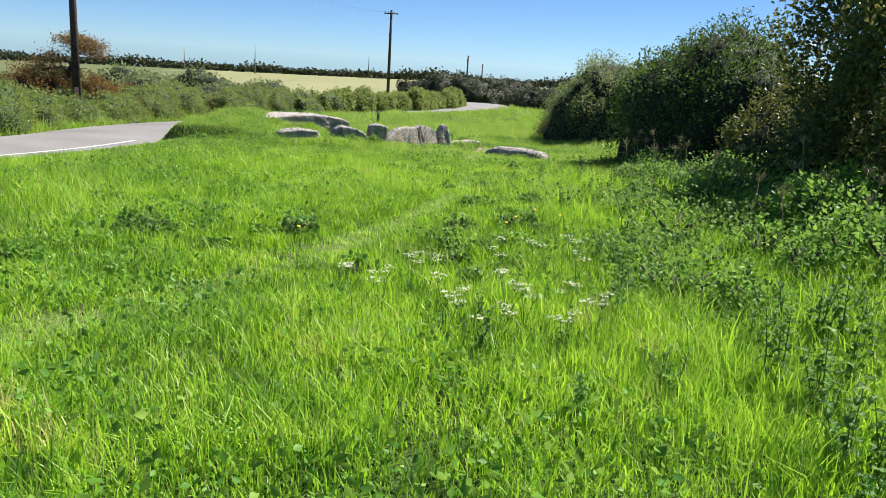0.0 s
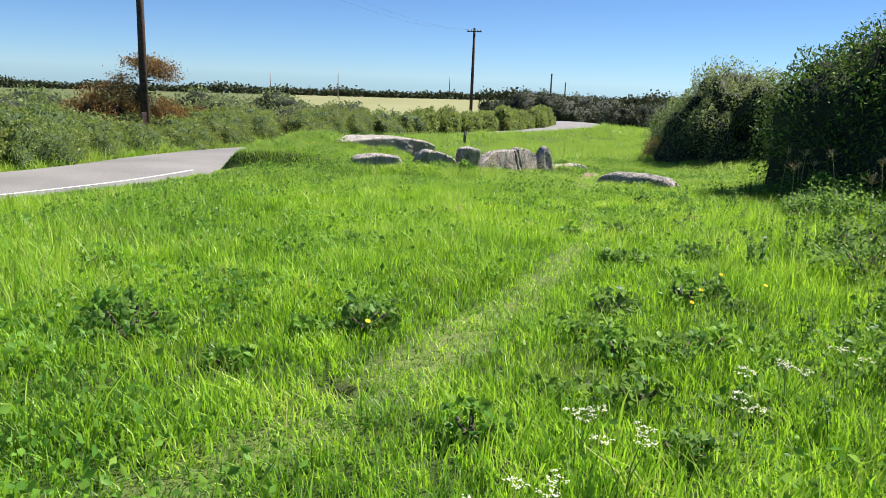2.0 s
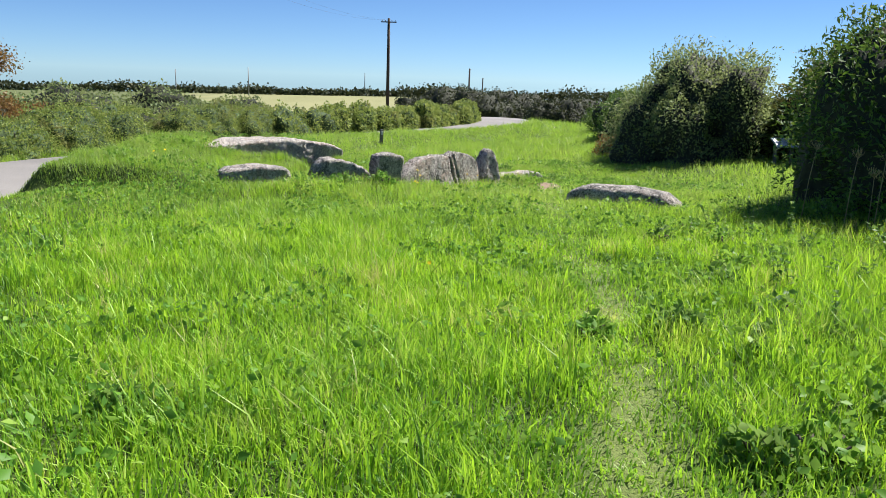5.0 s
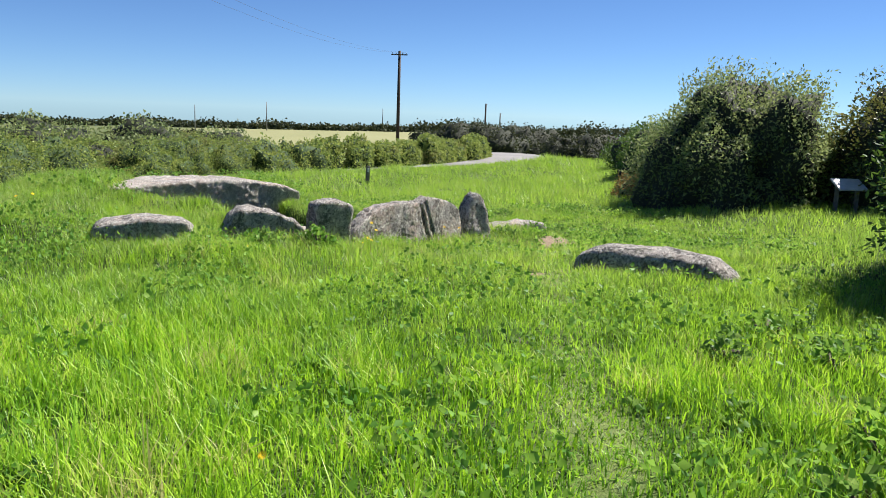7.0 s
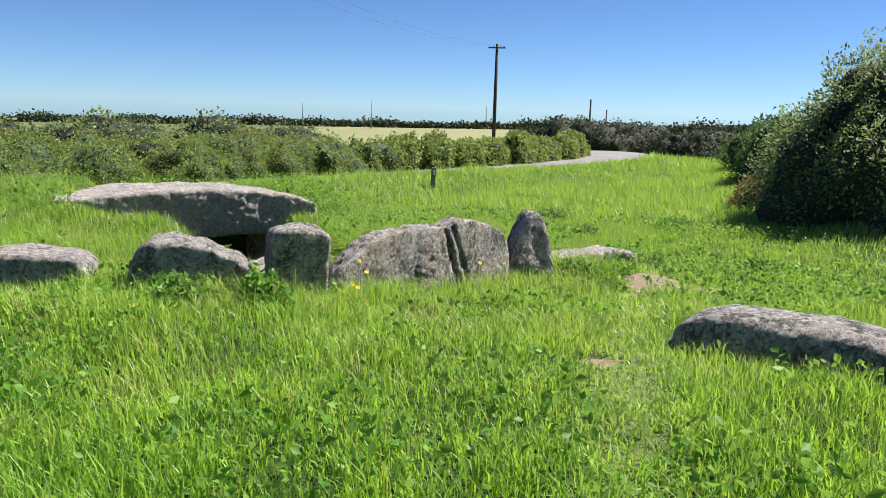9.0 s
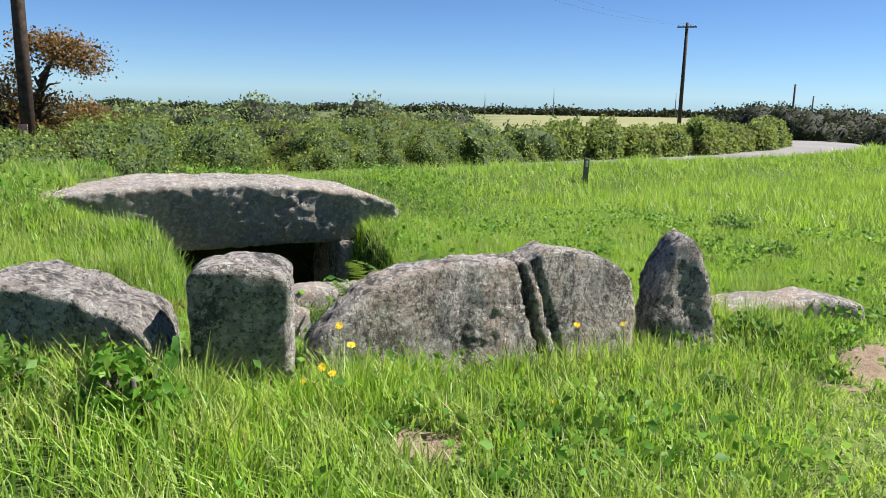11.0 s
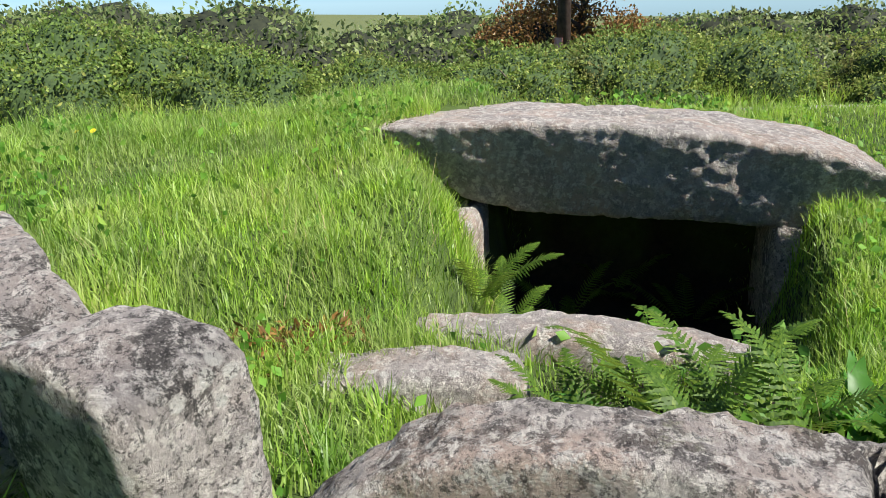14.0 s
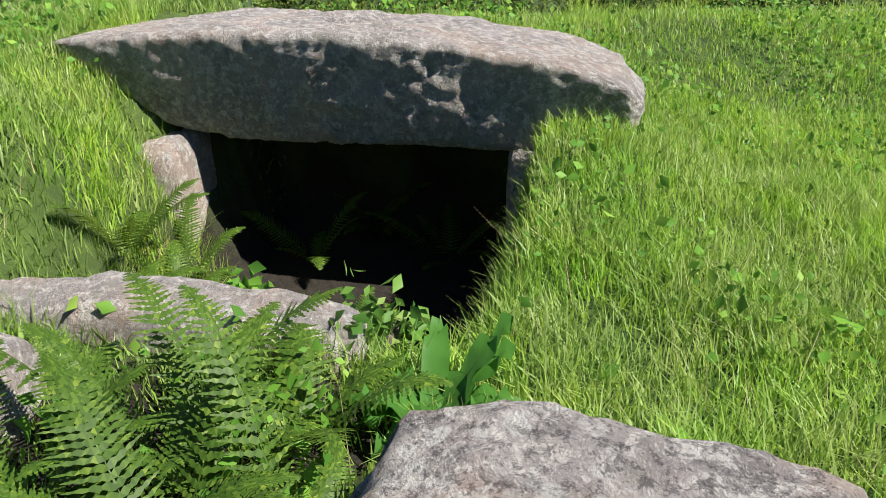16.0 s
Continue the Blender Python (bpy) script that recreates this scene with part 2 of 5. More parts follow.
def tri_mesh(name, verts, tris, attrs=None):
    """A mesh from arrays of places and triangles, with point attributes."""
    me = bpy.data.meshes.new(name)
    me.vertices.add(len(verts))
    me.vertices.foreach_set("co", np.ascontiguousarray(verts, dtype=np.float32).ravel())
    me.loops.add(len(tris) * 3)
    me.loops.foreach_set("vertex_index", np.ascontiguousarray(tris, dtype=np.int32).ravel())
    me.polygons.add(len(tris))
    me.polygons.foreach_set("loop_start", np.arange(0, len(tris) * 3, 3, dtype=np.int32))
    for key, values in (attrs or {}).items():
        me.attributes.new(key, "FLOAT", "POINT").data.foreach_set("value", np.ascontiguousarray(values, dtype=np.float32))
    me.update(calc_edges=True)
    return me


def tube(bm, pts, radii, sides=6):
    """A tube along points, closed at both ends."""
    rings = []
    for i, p in enumerate(pts):
        p = Vector(p)
        d = (Vector(pts[min(i + 1, len(pts) - 1)]) - Vector(pts[max(i - 1, 0)])).normalized()
        a = d.cross(Vector((0.31, 0.87, 0.21))).normalized()
        b = d.cross(a)
        rings.append([bm.verts.new(p + radii[i] * (math.cos(k * 6.2832 / sides) * a + math.sin(k * 6.2832 / sides) * b)) for k in range(sides)])
    for r, s in zip(rings, rings[1:]):
        for k in range(sides):
            bm.faces.new((r[k], r[(k + 1) % sides], s[(k + 1) % sides], s[k]))
    bm.faces.new(rings[0][::-1])
    bm.faces.new(rings[-1])


def box(bm, size, m, bevel=0.0):
    geom = bmesh.ops.create_cube(bm, size=1, matrix=m @ Matrix.Diagonal((*size, 1)))
    if bevel:
        edges = {e for v in geom["verts"] for e in v.link_edges}
        bmesh.ops.bevel(bm, geom=list(edges), offset=bevel, segments=2, affect="EDGES")


def smoothstep(a, b, x):
    t = np.clip((x - a) / (b - a), 0, 1)
    return t * t * (3 - 2 * t)


def lattice(x, y, seed):
    h = np.sin(x * 127.1 + y * 311.7 + seed * 74.7) * 43758.5453
    return h - np.floor(h)


def value_noise(x, y, scale, seed=0, octaves=3):
    """Smooth noise over the plan, 0 to 1."""
    total, gain, norm = 0.0, 1.0, 0.0
    for o in range(octaves):
        px, py = x * scale * 2 ** o, y * scale * 2 ** o
        ix, iy = np.floor(px), np.floor(py)
        fx, fy = px - ix, py - iy
        fx, fy = fx * fx * (3 - 2 * fx), fy * fy * (3 - 2 * fy)
        a, b = lattice(ix, iy, seed + o), lattice(ix + 1, iy, seed + o)
        c, d = lattice(ix, iy + 1, seed + o), lattice(ix + 1, iy + 1, seed + o)
        total = total + gain * ((a * (1 - fx) + b * fx) * (1 - fy) + (c * (1 - fx) + d * fx) * fy)
        norm += gain
        gain *= 0.5
    return total / norm


# ---- the lie of the land ----
ROAD = np.array([(-13.9, -4), (-11.8, 6), (-10.3, 12), (-8.75, 16.85), (-8.3, 19.7), (-8.3, 22.6), (-8.0, 25.5), (-7.4, 28.5), (-6.8, 32.5), (-4.6, 38), (-1.3, 44), (1.8, 50.5), (3.7, 58), (3.2, 67), (-1, 78), (-8, 92)], float)
ROAD_Z = np.array([0.68, 0.36, 0.16, 0.02, -0.05, -0.13, -0.22, -0.34, -0.48, -0.6, -0.64, -0.66, -0.70, -0.9, -1.6, -2.4])
CROSSFALL = 0.026
ROAD_Z = ROAD_Z - CROSSFALL * np.maximum(0, -ROAD[:, 0] - 5)
FOOTPATH = np.array([(-5.0, 0.5), (-3.3, 3.2), (-2.3, 5.2), (-1.3, 7.3), (-0.6, 9.5), (0.0, 12), (0.3, 14.5), (0.45, 17), (0.55, 19), (0.75, 21.5), (1.1, 23.6)], float)


def refine(pts, n=8):
    """Points along a smooth curve through pts."""
    out = []
    for i in range(len(pts) - 1):
        p0, p1, p2, p3 = pts[max(i - 1, 0)], pts[i], pts[i + 1], pts[min(i + 2, len(pts) - 1)]
        for k in range(n):
            t = k / n
            out.append(0.5 * (2 * p1 + (p2 - p0) * t + (2 * p0 - 5 * p1 + 4 * p2 - p3) * t * t + (3 * p1 - p0 - 3 * p2 + p3) * t ** 3))
    out.append(pts[-1])
    return np.array(out)


EDGE3 = refine(np.column_stack([ROAD, ROAD_Z]), 5)
side = np.gradient(EDGE3[:, :2], axis=0)
side /= np.linalg.norm(side, axis=1)[:, None]
ROAD3 = EDGE3.copy()
ROAD3[:, :2] += np.column_stack([-side[:, 1], side[:, 0]]) * 1.15
PATH2 = refine(FOOTPATH, 5)


def nearest(x, y, line):
    """Distance to a line in plan, and the height of its nearest point if it has one."""
    best = np.full(x.shape, 1e9)
    z = np.zeros(x.shape)
    for a, b in zip(line, line[1:]):
        d = b - a
        t = np.clip(((x - a[0]) * d[0] + (y - a[1]) * d[1]) / (d[0] ** 2 + d[1] ** 2), 0, 1)
        q = np.hypot(x - a[0] - t * d[0], y - a[1] - t * d[1])
        closer = q < best
        best = np.where(closer, q, best)
        if len(a) > 2:
            z = np.where(closer, a[2] + t * d[2], z)
    return best, z


GRID_X, GRID_Y, GRID_S = -26.0, -4.0, 0.125


def charted(line):
    """nearest() on a grid over the meadow, looked up between grid points."""
    gx, gy = np.arange(GRID_X, 16, GRID_S), np.arange(GRID_Y, 64, GRID_S)
    X, Y = np.meshgrid(gx, gy)
    D, Z = nearest(X, Y, line)

    def look_up(x, y):
        fx, fy = (x - GRID_X) / GRID_S, (y - GRID_Y) / GRID_S
        inside = (fx > 0) & (fy > 0) & (fx < len(gx) - 2) & (fy < len(gy) - 2)
        ix, iy = np.where(inside, fx, 0).astype(int), np.where(inside, fy, 0).astype(int)
        tx, ty = np.where(inside, fx - ix, 0), np.where(inside, fy - iy, 0)
        out = []
        for F in (D, Z):
            out.append((F[iy, ix] * (1 - tx) + F[iy, ix + 1] * tx) * (1 - ty) + (F[iy + 1, ix] * (1 - tx) + F[iy + 1, ix + 1] * tx) * ty)
        if not np.all(inside):
            d, z = nearest(np.where(inside, 1e4, x), np.where(inside, 1e4, y), line)
            out = [np.where(inside, out[0], d), np.where(inside, out[1], z)]
        return out
    return look_up


road_at, path_at = charted(ROAD3), charted(PATH2)
FALL_Y = [-4000, -60, -15, 0, 7, 14, 20, 22, 24, 27, 33, 40, 60, 100, 150, 300, 345, 600, 1500, 4000]
FALL_Z = [-20, 2.5, 1.3, 0.80, 0.53, 0.26, 0.08, 0.0, -0.20, -0.30, -0.42, -0.62, -0.9, -2.8, -4.8, -4.4, -4.4, -14, -45, -140]
CAP_A, CAP_U, CAP_V = np.array((-5.30, 22.78)), np.array((0.635, 0.772)), np.array((-0.772, 0.635))


def cap_uv(x, y):
    """Along and behind the capstone's front edge."""
    dx, dy = x - CAP_A[0], y - CAP_A[1]
    return dx * CAP_U[0] + dy * CAP_U[1], dx * CAP_V[0] + dy * CAP_V[1]


def land(x, y):
    x, y = np.asarray(x, float), np.asarray(y, float)
    z = np.interp(y, FALL_Y, FALL_Z)
    # the country falls gently toward the road side, and the far rise lies lower
    z = z - CROSSFALL * np.clip(-x - 6, 0, 260) * (1 - 0.35 * smoothstep(60, 200, y)) - 1.3 * smoothstep(70, 260, y)
    z = z + np.where(np.hypot(x, y - 20) > 400, -0.004 * np.maximum(0, np.abs(x) - 400), 0)
    z = z + 0.10 * (value_noise(x, y, 0.35, 3) - 0.5) * (np.abs(y) < 80) + 0.05 * (value_noise(x, y, 1.6, 9) - 0.5) * (np.abs(y) < 40)
    # the bank on the bush side
    z = z + 0.35 * smoothstep(3.0, 6.5, x) * smoothstep(60, 40, y) * (y < 60)
    # turf heaped against the kerb stones and the flush stone
    z = z + 0.13 * smoothstep(1.1, 0.4, np.hypot((x + 3.4) / 2.2, (y - 19.95) / 1.1)) + 0.15 * smoothstep(1.1, 0.5, np.hypot((x - 0.5) / 0.95, (y - 23.6) / 0.75))
    # the barrow's mound
    r = np.hypot((x + 5.55) / 2.35, (y - 21.95) / 2.35)
    hump = 0.14 * (value_noise(x, y, 1.1, 5) - 0.5)
    z = z + (0.44 - 0.17 * smoothstep(-5.7, -4.6, x) * smoothstep(22.6, 21.9, y) - z) * smoothstep(1.03, 0.80, r + hump)
    r = np.hypot((x + 7.2) / 1.5, (y - 20.7) / 1.2)
    z = z + (0.46 - z) * smoothstep(1.03, 0.78, r + hump)
    u, v = cap_uv(x, y)
    shoulder = smoothstep(3.9, 2.9, u) * smoothstep(-1.6, -0.2, v) * smoothstep(2.4, 1.2, v) * smoothstep(-1, 0.3, u)
    z = z + (0.10 - z) * shoulder * (z < 0.10)
    # turf falls away in front of the capstone's low end
    lim = 0.40 - 0.62 * np.clip(u, 0, 0.9) + 0.36 * np.maximum(0, -v - 0.35) + 2.0 * np.maximum(0, -u) + 2.0 * np.maximum(0, v - 0.3) + 2.0 * np.maximum(0, u - 1.2)
    z = np.where((np.hypot(x + 4.4, y - 22.6) < 4) & (v > -2.2), np.minimum(z, lim), z)
    # the chamber and its entrance
    brink = 0.44 + 0.42 * smoothstep(0.0, -0.7, v)
    dig = smoothstep(brink - 0.30 * smoothstep(0.2, -0.3, v), brink + 0.4, u) * smoothstep(2.75, 2.35, u) * smoothstep(-2.2, -1.6, v) * smoothstep(1.12, 0.9, v)
    floor_z = -0.60 - 0.45 * smoothstep(-1.6, -0.6, v)
    z = z + (floor_z - z) * dig
    hollow = smoothstep(0.75, 0.2, np.hypot((x + 2.2) / 1.05, (y - 22.25) / 1.2)) 
    z = z + (-0.14 - z) * hollow * (1 - dig)
    # a burrow beside the path
    z = z - 0.16 * smoothstep(0.16, 0.06, np.hypot(x + 1.53, y - 7.17))
    # the road's bed
    d, rz = road_at(x, y)
    # a low verge bank on the meadow side
    z = z + 0.37 * smoothstep(1.9, 2.7, d) * smoothstep(5.2, 3.2, d) * smoothstep(22, 26, y) * (x > np.interp(y, ROAD3[:, 1], ROAD3[:, 0])) * smoothstep(60, 50, y)
    z = z + 0.16 * smoothstep(1.9, 2.6, d) * smoothstep(5.0, 3.2, d) * smoothstep(22, 25, y) * smoothstep(31, 28, y) * (x > np.interp(y, ROAD3[:, 1], ROAD3[:, 0]))
    bed = smoothstep(2.5, 1.8, d)
    return z + (rz - z) * bed


BARE = [(1.22, 23.12, 0.55, 0.34), (1.5, 23.35, 0.45, 0.3), (0.41, 19.88, 0.16, 0.11), (0.75, 22.75, 0.22, 0.12), (-0.95, 20.75, 0.25, 0.14), (-6.6, 21.0, 0.2, 0.15)]


def bareness(x, y):
    b = np.zeros(np.shape(x))
    for cx, cy, rx, ry in BARE:
        b = np.maximum(b, smoothstep(1.25, 0.6, np.hypot((x - cx) / rx, (y - cy) / ry)))
    return b


def treading(x, y):
    d, _ = path_at(x, y)
    wide = 0.09 + 0.16 * value_noise(x, y, 0.9, 21)
    return smoothstep(wide + 0.2, wide - 0.12, d) * (0.1 + 1.1 * value_noise(x, y, 1.9, 31))


def build_ground():
    def axis(lo, hi, fine_lo, fine_hi, step):
        a = list(np.arange(fine_lo, fine_hi, step))
        p, s = fine_hi, step
        while p < hi:
            a.append(p)
            s *= 1.16
            p += s
        a.append(hi)
        p, s = fine_lo - step, step
        while p > lo:
            a.insert(0, p)
            s *= 1.16
            p -= s
        a.insert(0, lo)
        return np.array(a)
    gx, gy = axis(-3500, 3500, -12, 6, 0.12), axis(-1500, 3800, -1, 30, 0.12)
    X, Y = np.meshgrid(gx, gy)
    x, y = X.ravel(), Y.ravel()
    nx, ny = len(gx), len(gy)
    i = (np.arange(ny - 1)[:, None] * nx + np.arange(nx - 1)[None, :]).ravel()
    tris = np.concatenate([np.column_stack([i, i + 1, i + nx + 1]), np.column_stack([i, i + nx + 1, i + nx])])
    barley = (smoothstep(118, 121, y) * smoothstep(322, 318, y) * smoothstep(-4, 4, x + 0.335 * (y - 5)) * smoothstep(1.0, -1.0, x - 2 + 0.02 * (y - 120))
              + smoothstep(150, 153, y) * smoothstep(322, 318, y) * smoothstep(10, 12, x - 0.02 * (y - 120)) * smoothstep(64, 60, x))
    # one mask marks where shade is painted dark: dug chamber, fern hollow, burrow
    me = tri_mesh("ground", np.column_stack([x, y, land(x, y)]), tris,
                  {"bare": bareness(x, y), "pit_shade": np.maximum(np.clip((-0.28 - land(x, y)) / 0.15, 0, 1) * (np.hypot(x + 3.6, y - 23.6) < 2.6), np.maximum(smoothstep(1.0, 0.7, np.hypot((x + 2.0) / 0.75, (y - 22.5) / 0.9)), smoothstep(1.0, 0.5, np.hypot(x + 1.53, y - 7.17) / 0.17))), "trodden": np.clip(treading(x, y), 0, 1), "barley": np.clip(barley, 0, 1)})
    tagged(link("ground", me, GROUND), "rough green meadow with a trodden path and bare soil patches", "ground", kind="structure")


build_ground()


def ribbon(name, offset_a, offset_b, lift, material, start=0, end=None, parent=None, crown=0.0):
    """A strip that follows the road, between two offsets from its middle."""
    line = ROAD3[start:end]
    d = np.gradient(line[:, :2], axis=0)
    d /= np.linalg.norm(d, axis=1)[:, None]
    n = np.column_stack([d[:, 1], -d[:, 0]])
    cols = np.linspace(offset_a, offset_b, 7)
    verts = np.concatenate([np.column_stack([line[:, :2] + n * c, line[:, 2] + lift + crown * (1 - (c / 1.8) ** 2)]) for c in cols])
    m = len(line)
    tris = []
    for k in range(6):
        for j in range(m - 1):
            a, b = k * m + j, (k + 1) * m + j
            tris += [(a, b, b + 1), (a, b + 1, a + 1)]
    return link(name, tri_mesh(name, verts, np.array(tris)), material, parent)


road = tagged(ribbon("road", -1.75, 1.75, 0.03, ASPHALT, crown=0.05), "narrow grey sun-bleached asphalt lane between verge and hedge", "road", kind="structure")
ribbon("edge_line", 1.10, 1.20, 0.066, WHITE, 0, 22, road)


# ---- stones ----
def stone(name, label, a, b, depth, tops, base, material, seed, square=5.0, lean=0.0, rough=0.05, bottoms=None, grooves=(), group="", cell=0.034, taper=0.0):
    """A weathered block. a, b: ends of its front edge in plan; tops: (share of length, height) along it."""
    a, b = Vector((*a, 0)), Vector((*b, 0))
    long = (b - a).length
    u = (b - a) / long
    v = Vector((-u.y, u.x, 0))
    us, hs = zip(*tops)
    bu, bh = zip(*(bottoms or ((0, base), (1, base))))
    tallest = max(hs) - min(bh)
    counts = [max(6, int(q / cell)) for q in (long, depth, tallest)]
    bm, seen = bmesh.new(), {}

    def corner(p):
        key = tuple(round(q * 1e4) for q in p)
        if key not in seen:
            seen[key] = bm.verts.new(p)
        return seen[key]
    for axis in range(3):
        i, j = [k for k in range(3) if k != axis]
        ti, tj = np.linspace(-1, 1, counts[i] + 1), np.linspace(-1, 1, counts[j] + 1)
        for end in (-1, 1):
            for p in range(counts[i]):
                for q in range(counts[j]):
                    ring = []
                    for di, dj in ((0, 0), (1, 0), (1, 1), (0, 1)):
                        c = [0, 0, 0]
                        c[axis], c[i], c[j] = end, ti[p + di], tj[q + dj]
                        ring.append(corner(c))
                    bm.faces.new(ring if (end > 0) == (axis != 1) else ring[::-1])
    centre = (a + b) / 2 + v * depth / 2
    for w in bm.verts:
        c = w.co
        c = c / (abs(c.x) ** square + abs(c.y) ** square + abs(c.z) ** square) ** (1 / square)
        s = (c.x + 1) / 2
        lo, hi = float(np.interp(s, bu, bh)), float(np.interp(s, us, hs))
        high = (c.z + 1) / 2
        z = lo + high * (hi - lo)
        back = (c.y + 1) / 2 * depth + lean * (z - base)
        along = s * long + (0.5 - s) * taper * high * long
        for g0, g1, wide, deep in grooves:
            gap = abs(along / long - (g1 + (g0 - g1) * high)) * long / wide
            if gap < 1 and c.y < 0.6:
                back += deep * (1 - gap * gap) * (1 if c.y < -0.5 else 0.4)
                z -= 0.5 * deep * (1 - gap * gap) * (high > 0.9)
        p = a + u * along + v * back
        p.z = z
        q = p * 1.0 + Vector((seed * 3.1, seed * 1.7, 0))
        out = Vector((p.x - centre.x, p.y - centre.y, z - (lo + hi) / 2)).normalized()
        k = noise.noise(q * 2.3) * 0.75 + noise.noise(q * 5.5) * 0.42 + noise.noise(q * 13) * 0.34 + noise.noise(q * 30) * 0.28 + noise.noise(q * 62) * 0.14
        chip = min(0, noise.noise(q * 3.7 + Vector((9, 4, 2))) + 0.25) * 0.8
        w.co = p + out * rough * (k + chip)
    ob = part(name, bm, material)
    return tagged(ob, label, "stone", group, "thing")


KERB = "stones of the tomb"
capstone = stone("capstone", "huge grey granite capstone roofing the tomb chamber", (-5.40, 22.69), (-3.27, 25.26), 1.02,
                 ((0, 0.53), (0.08, 0.565), (0.3, 0.61), (0.5, 0.605), (0.7, 0.55), (0.88, 0.45), (0.96, 0.34), (1, 0.22)), 0.0, GRANITE_CAP, 1, 16, -0.255, 0.05,
                 ((0, 0.40), (0.07, 0.30), (0.19, 0.03), (0.3, -0.04), (0.8, -0.06), (0.93, 0.02), (1, 0.10)), group=KERB, cell=0.025)
stone("kerb_slab", "long lichened granite slab with two deep vertical cracks", (-1.70, 21.13), (-0.36, 22.56), 0.24,
      ((0, 0.20), (0.07, 0.34), (0.17, 0.49), (0.28, 0.57), (0.45, 0.58), (0.56, 0.565), (0.62, 0.57), (0.70, 0.64), (0.85, 0.58), (0.95, 0.50), (1, 0.40)), -0.1, GRANITE, 2, 18, 0.09, 0.045,
      grooves=((0.60, 0.685, 0.020, 0.12), (0.645, 0.735, 0.017, 0.04), (0.43, 0.41, 0.05, 0.008)), group=KERB, cell=0.018)
stone("standing_stone", "small pointed upright granite stone", (-0.33, 22.72), (0.07, 22.90), 0.36,
      ((0, 0.32), (0.18, 0.45), (0.42, 0.59), (0.62, 0.635), (0.82, 0.58), (1, 0.42)), -0.15, GRANITE_GREY, 3, 9, 0.22, 0.05, group=KERB, cell=0.022, taper=0.18)
stone("square_stone", "blocky granite stone with a shaded face and lit end", (-2.11, 20.72), (-1.72, 20.98), 0.34,
      ((0, 0.64), (0.12, 0.68), (0.5, 0.69), (0.8, 0.67), (1, 0.63)), -0.05, GRANITE_GREY, 4, 20, -0.10, 0.035, group=KERB)
stone("hump_stone", "hump-backed granite stone half sunk in grass", (-3.02, 20.18), (-2.18, 20.58), 0.5,
      ((0, 0.32), (0.08, 0.53), (0.2, 0.64), (0.35, 0.63), (0.6, 0.57), (0.85, 0.47), (0.95, 0.41), (1, 0.3)), -0.05, GRANITE_GREY, 5, 20, -0.06, 0.05, group=KERB)
stone("low_stone", "low rectangular granite stone at the mound's foot", (-4.40, 19.86), (-3.40, 20.26), 0.5,
      ((0, 0.38), (0.1, 0.45), (0.5, 0.49), (0.9, 0.47), (1, 0.40)), 0.0, GRANITE, 6, 16, 0.02, 0.04, group=KERB)
stone("fallen_stone", "long grey granite boulder lying flat in grass", (0.84, 20.47), (2.50, 19.64), 0.62,
      ((0, 0.17), (0.06, 0.28), (0.2, 0.35), (0.5, 0.36), (0.85, 0.33), (1, 0.19)), -0.15, GRANITE_GREY, 7, 3.6, 0.05, 0.035, group=KERB)
stone("flush_stone", "flat pinkish granite slab set nearly flush in turf", (0.12, 23.42), (0.98, 24.02), 0.42,
      ((0, 0.06), (0.3, 0.11), (0.7, 0.14), (1, 0.07)), -0.3, GRANITE_PINK, 8, 14, 0.0, 0.04, group=KERB)
stone("sill_stone", "long pale granite sill across the entrance", (-3.14, 21.98), (-2.22, 23.16), 0.26,
      ((0, 0.0), (0.2, 0.045), (0.5, 0.06), (0.8, 0.05), (1, 0.0)), -0.9, GRANITE_PALE_LIT, 9, 12, 0.0, 0.035, group=KERB)
stone("entrance_block", "short pale granite block among ferns", (-2.78, 21.42), (-2.38, 22.24), 0.28,
      ((0, -0.04), (0.15, 0.05), (0.6, 0.08), (0.95, 0.085), (1, 0.03)), -0.6, GRANITE_PINK, 10, 14, 0.05, 0.035, group=KERB)
stone("inner_stone", "lichen-spotted granite stone inside the kerb", (-1.24, 22.60), (-0.5, 23.40), 0.42,
      ((0, 0.12), (0.13, 0.33), (0.3, 0.375), (0.8, 0.35), (1, 0.2)), -0.3, GRANITE_SPOT, 11, 8, 0.0, 0.04, group=KERB)
stone("jamb_stone", "cream granite jamb of the chamber, coloured paler as sunlit", (-4.90, 22.82), (-4.68, 23.09), 0.6,
      ((0, -0.06), (0.5, -0.01), (1, 0.0)), -1.15, GRANITE_PALE_LIT, 12, 9, 0.0, 0.03, group=KERB)
stone("bank_stone", "small granite stone in the mound's grassy foot", (-6.55, 20.32), (-6.05, 20.40), 0.3,
      ((0, 0.36), (0.4, 0.46), (1, 0.38)), 0.0, GRANITE, 16, 8, 0.0, 0.04, group=KERB)
stone("jamb_stone", "granite jamb of the chamber, coloured darker as shaded", (-3.62, 24.62), (-3.48, 24.80), 0.9,
      ((0, 0.0), (1, 0.0)), -1.15, GRANITE_SHADED, 13, 5, 0.0, 0.03, group=KERB)



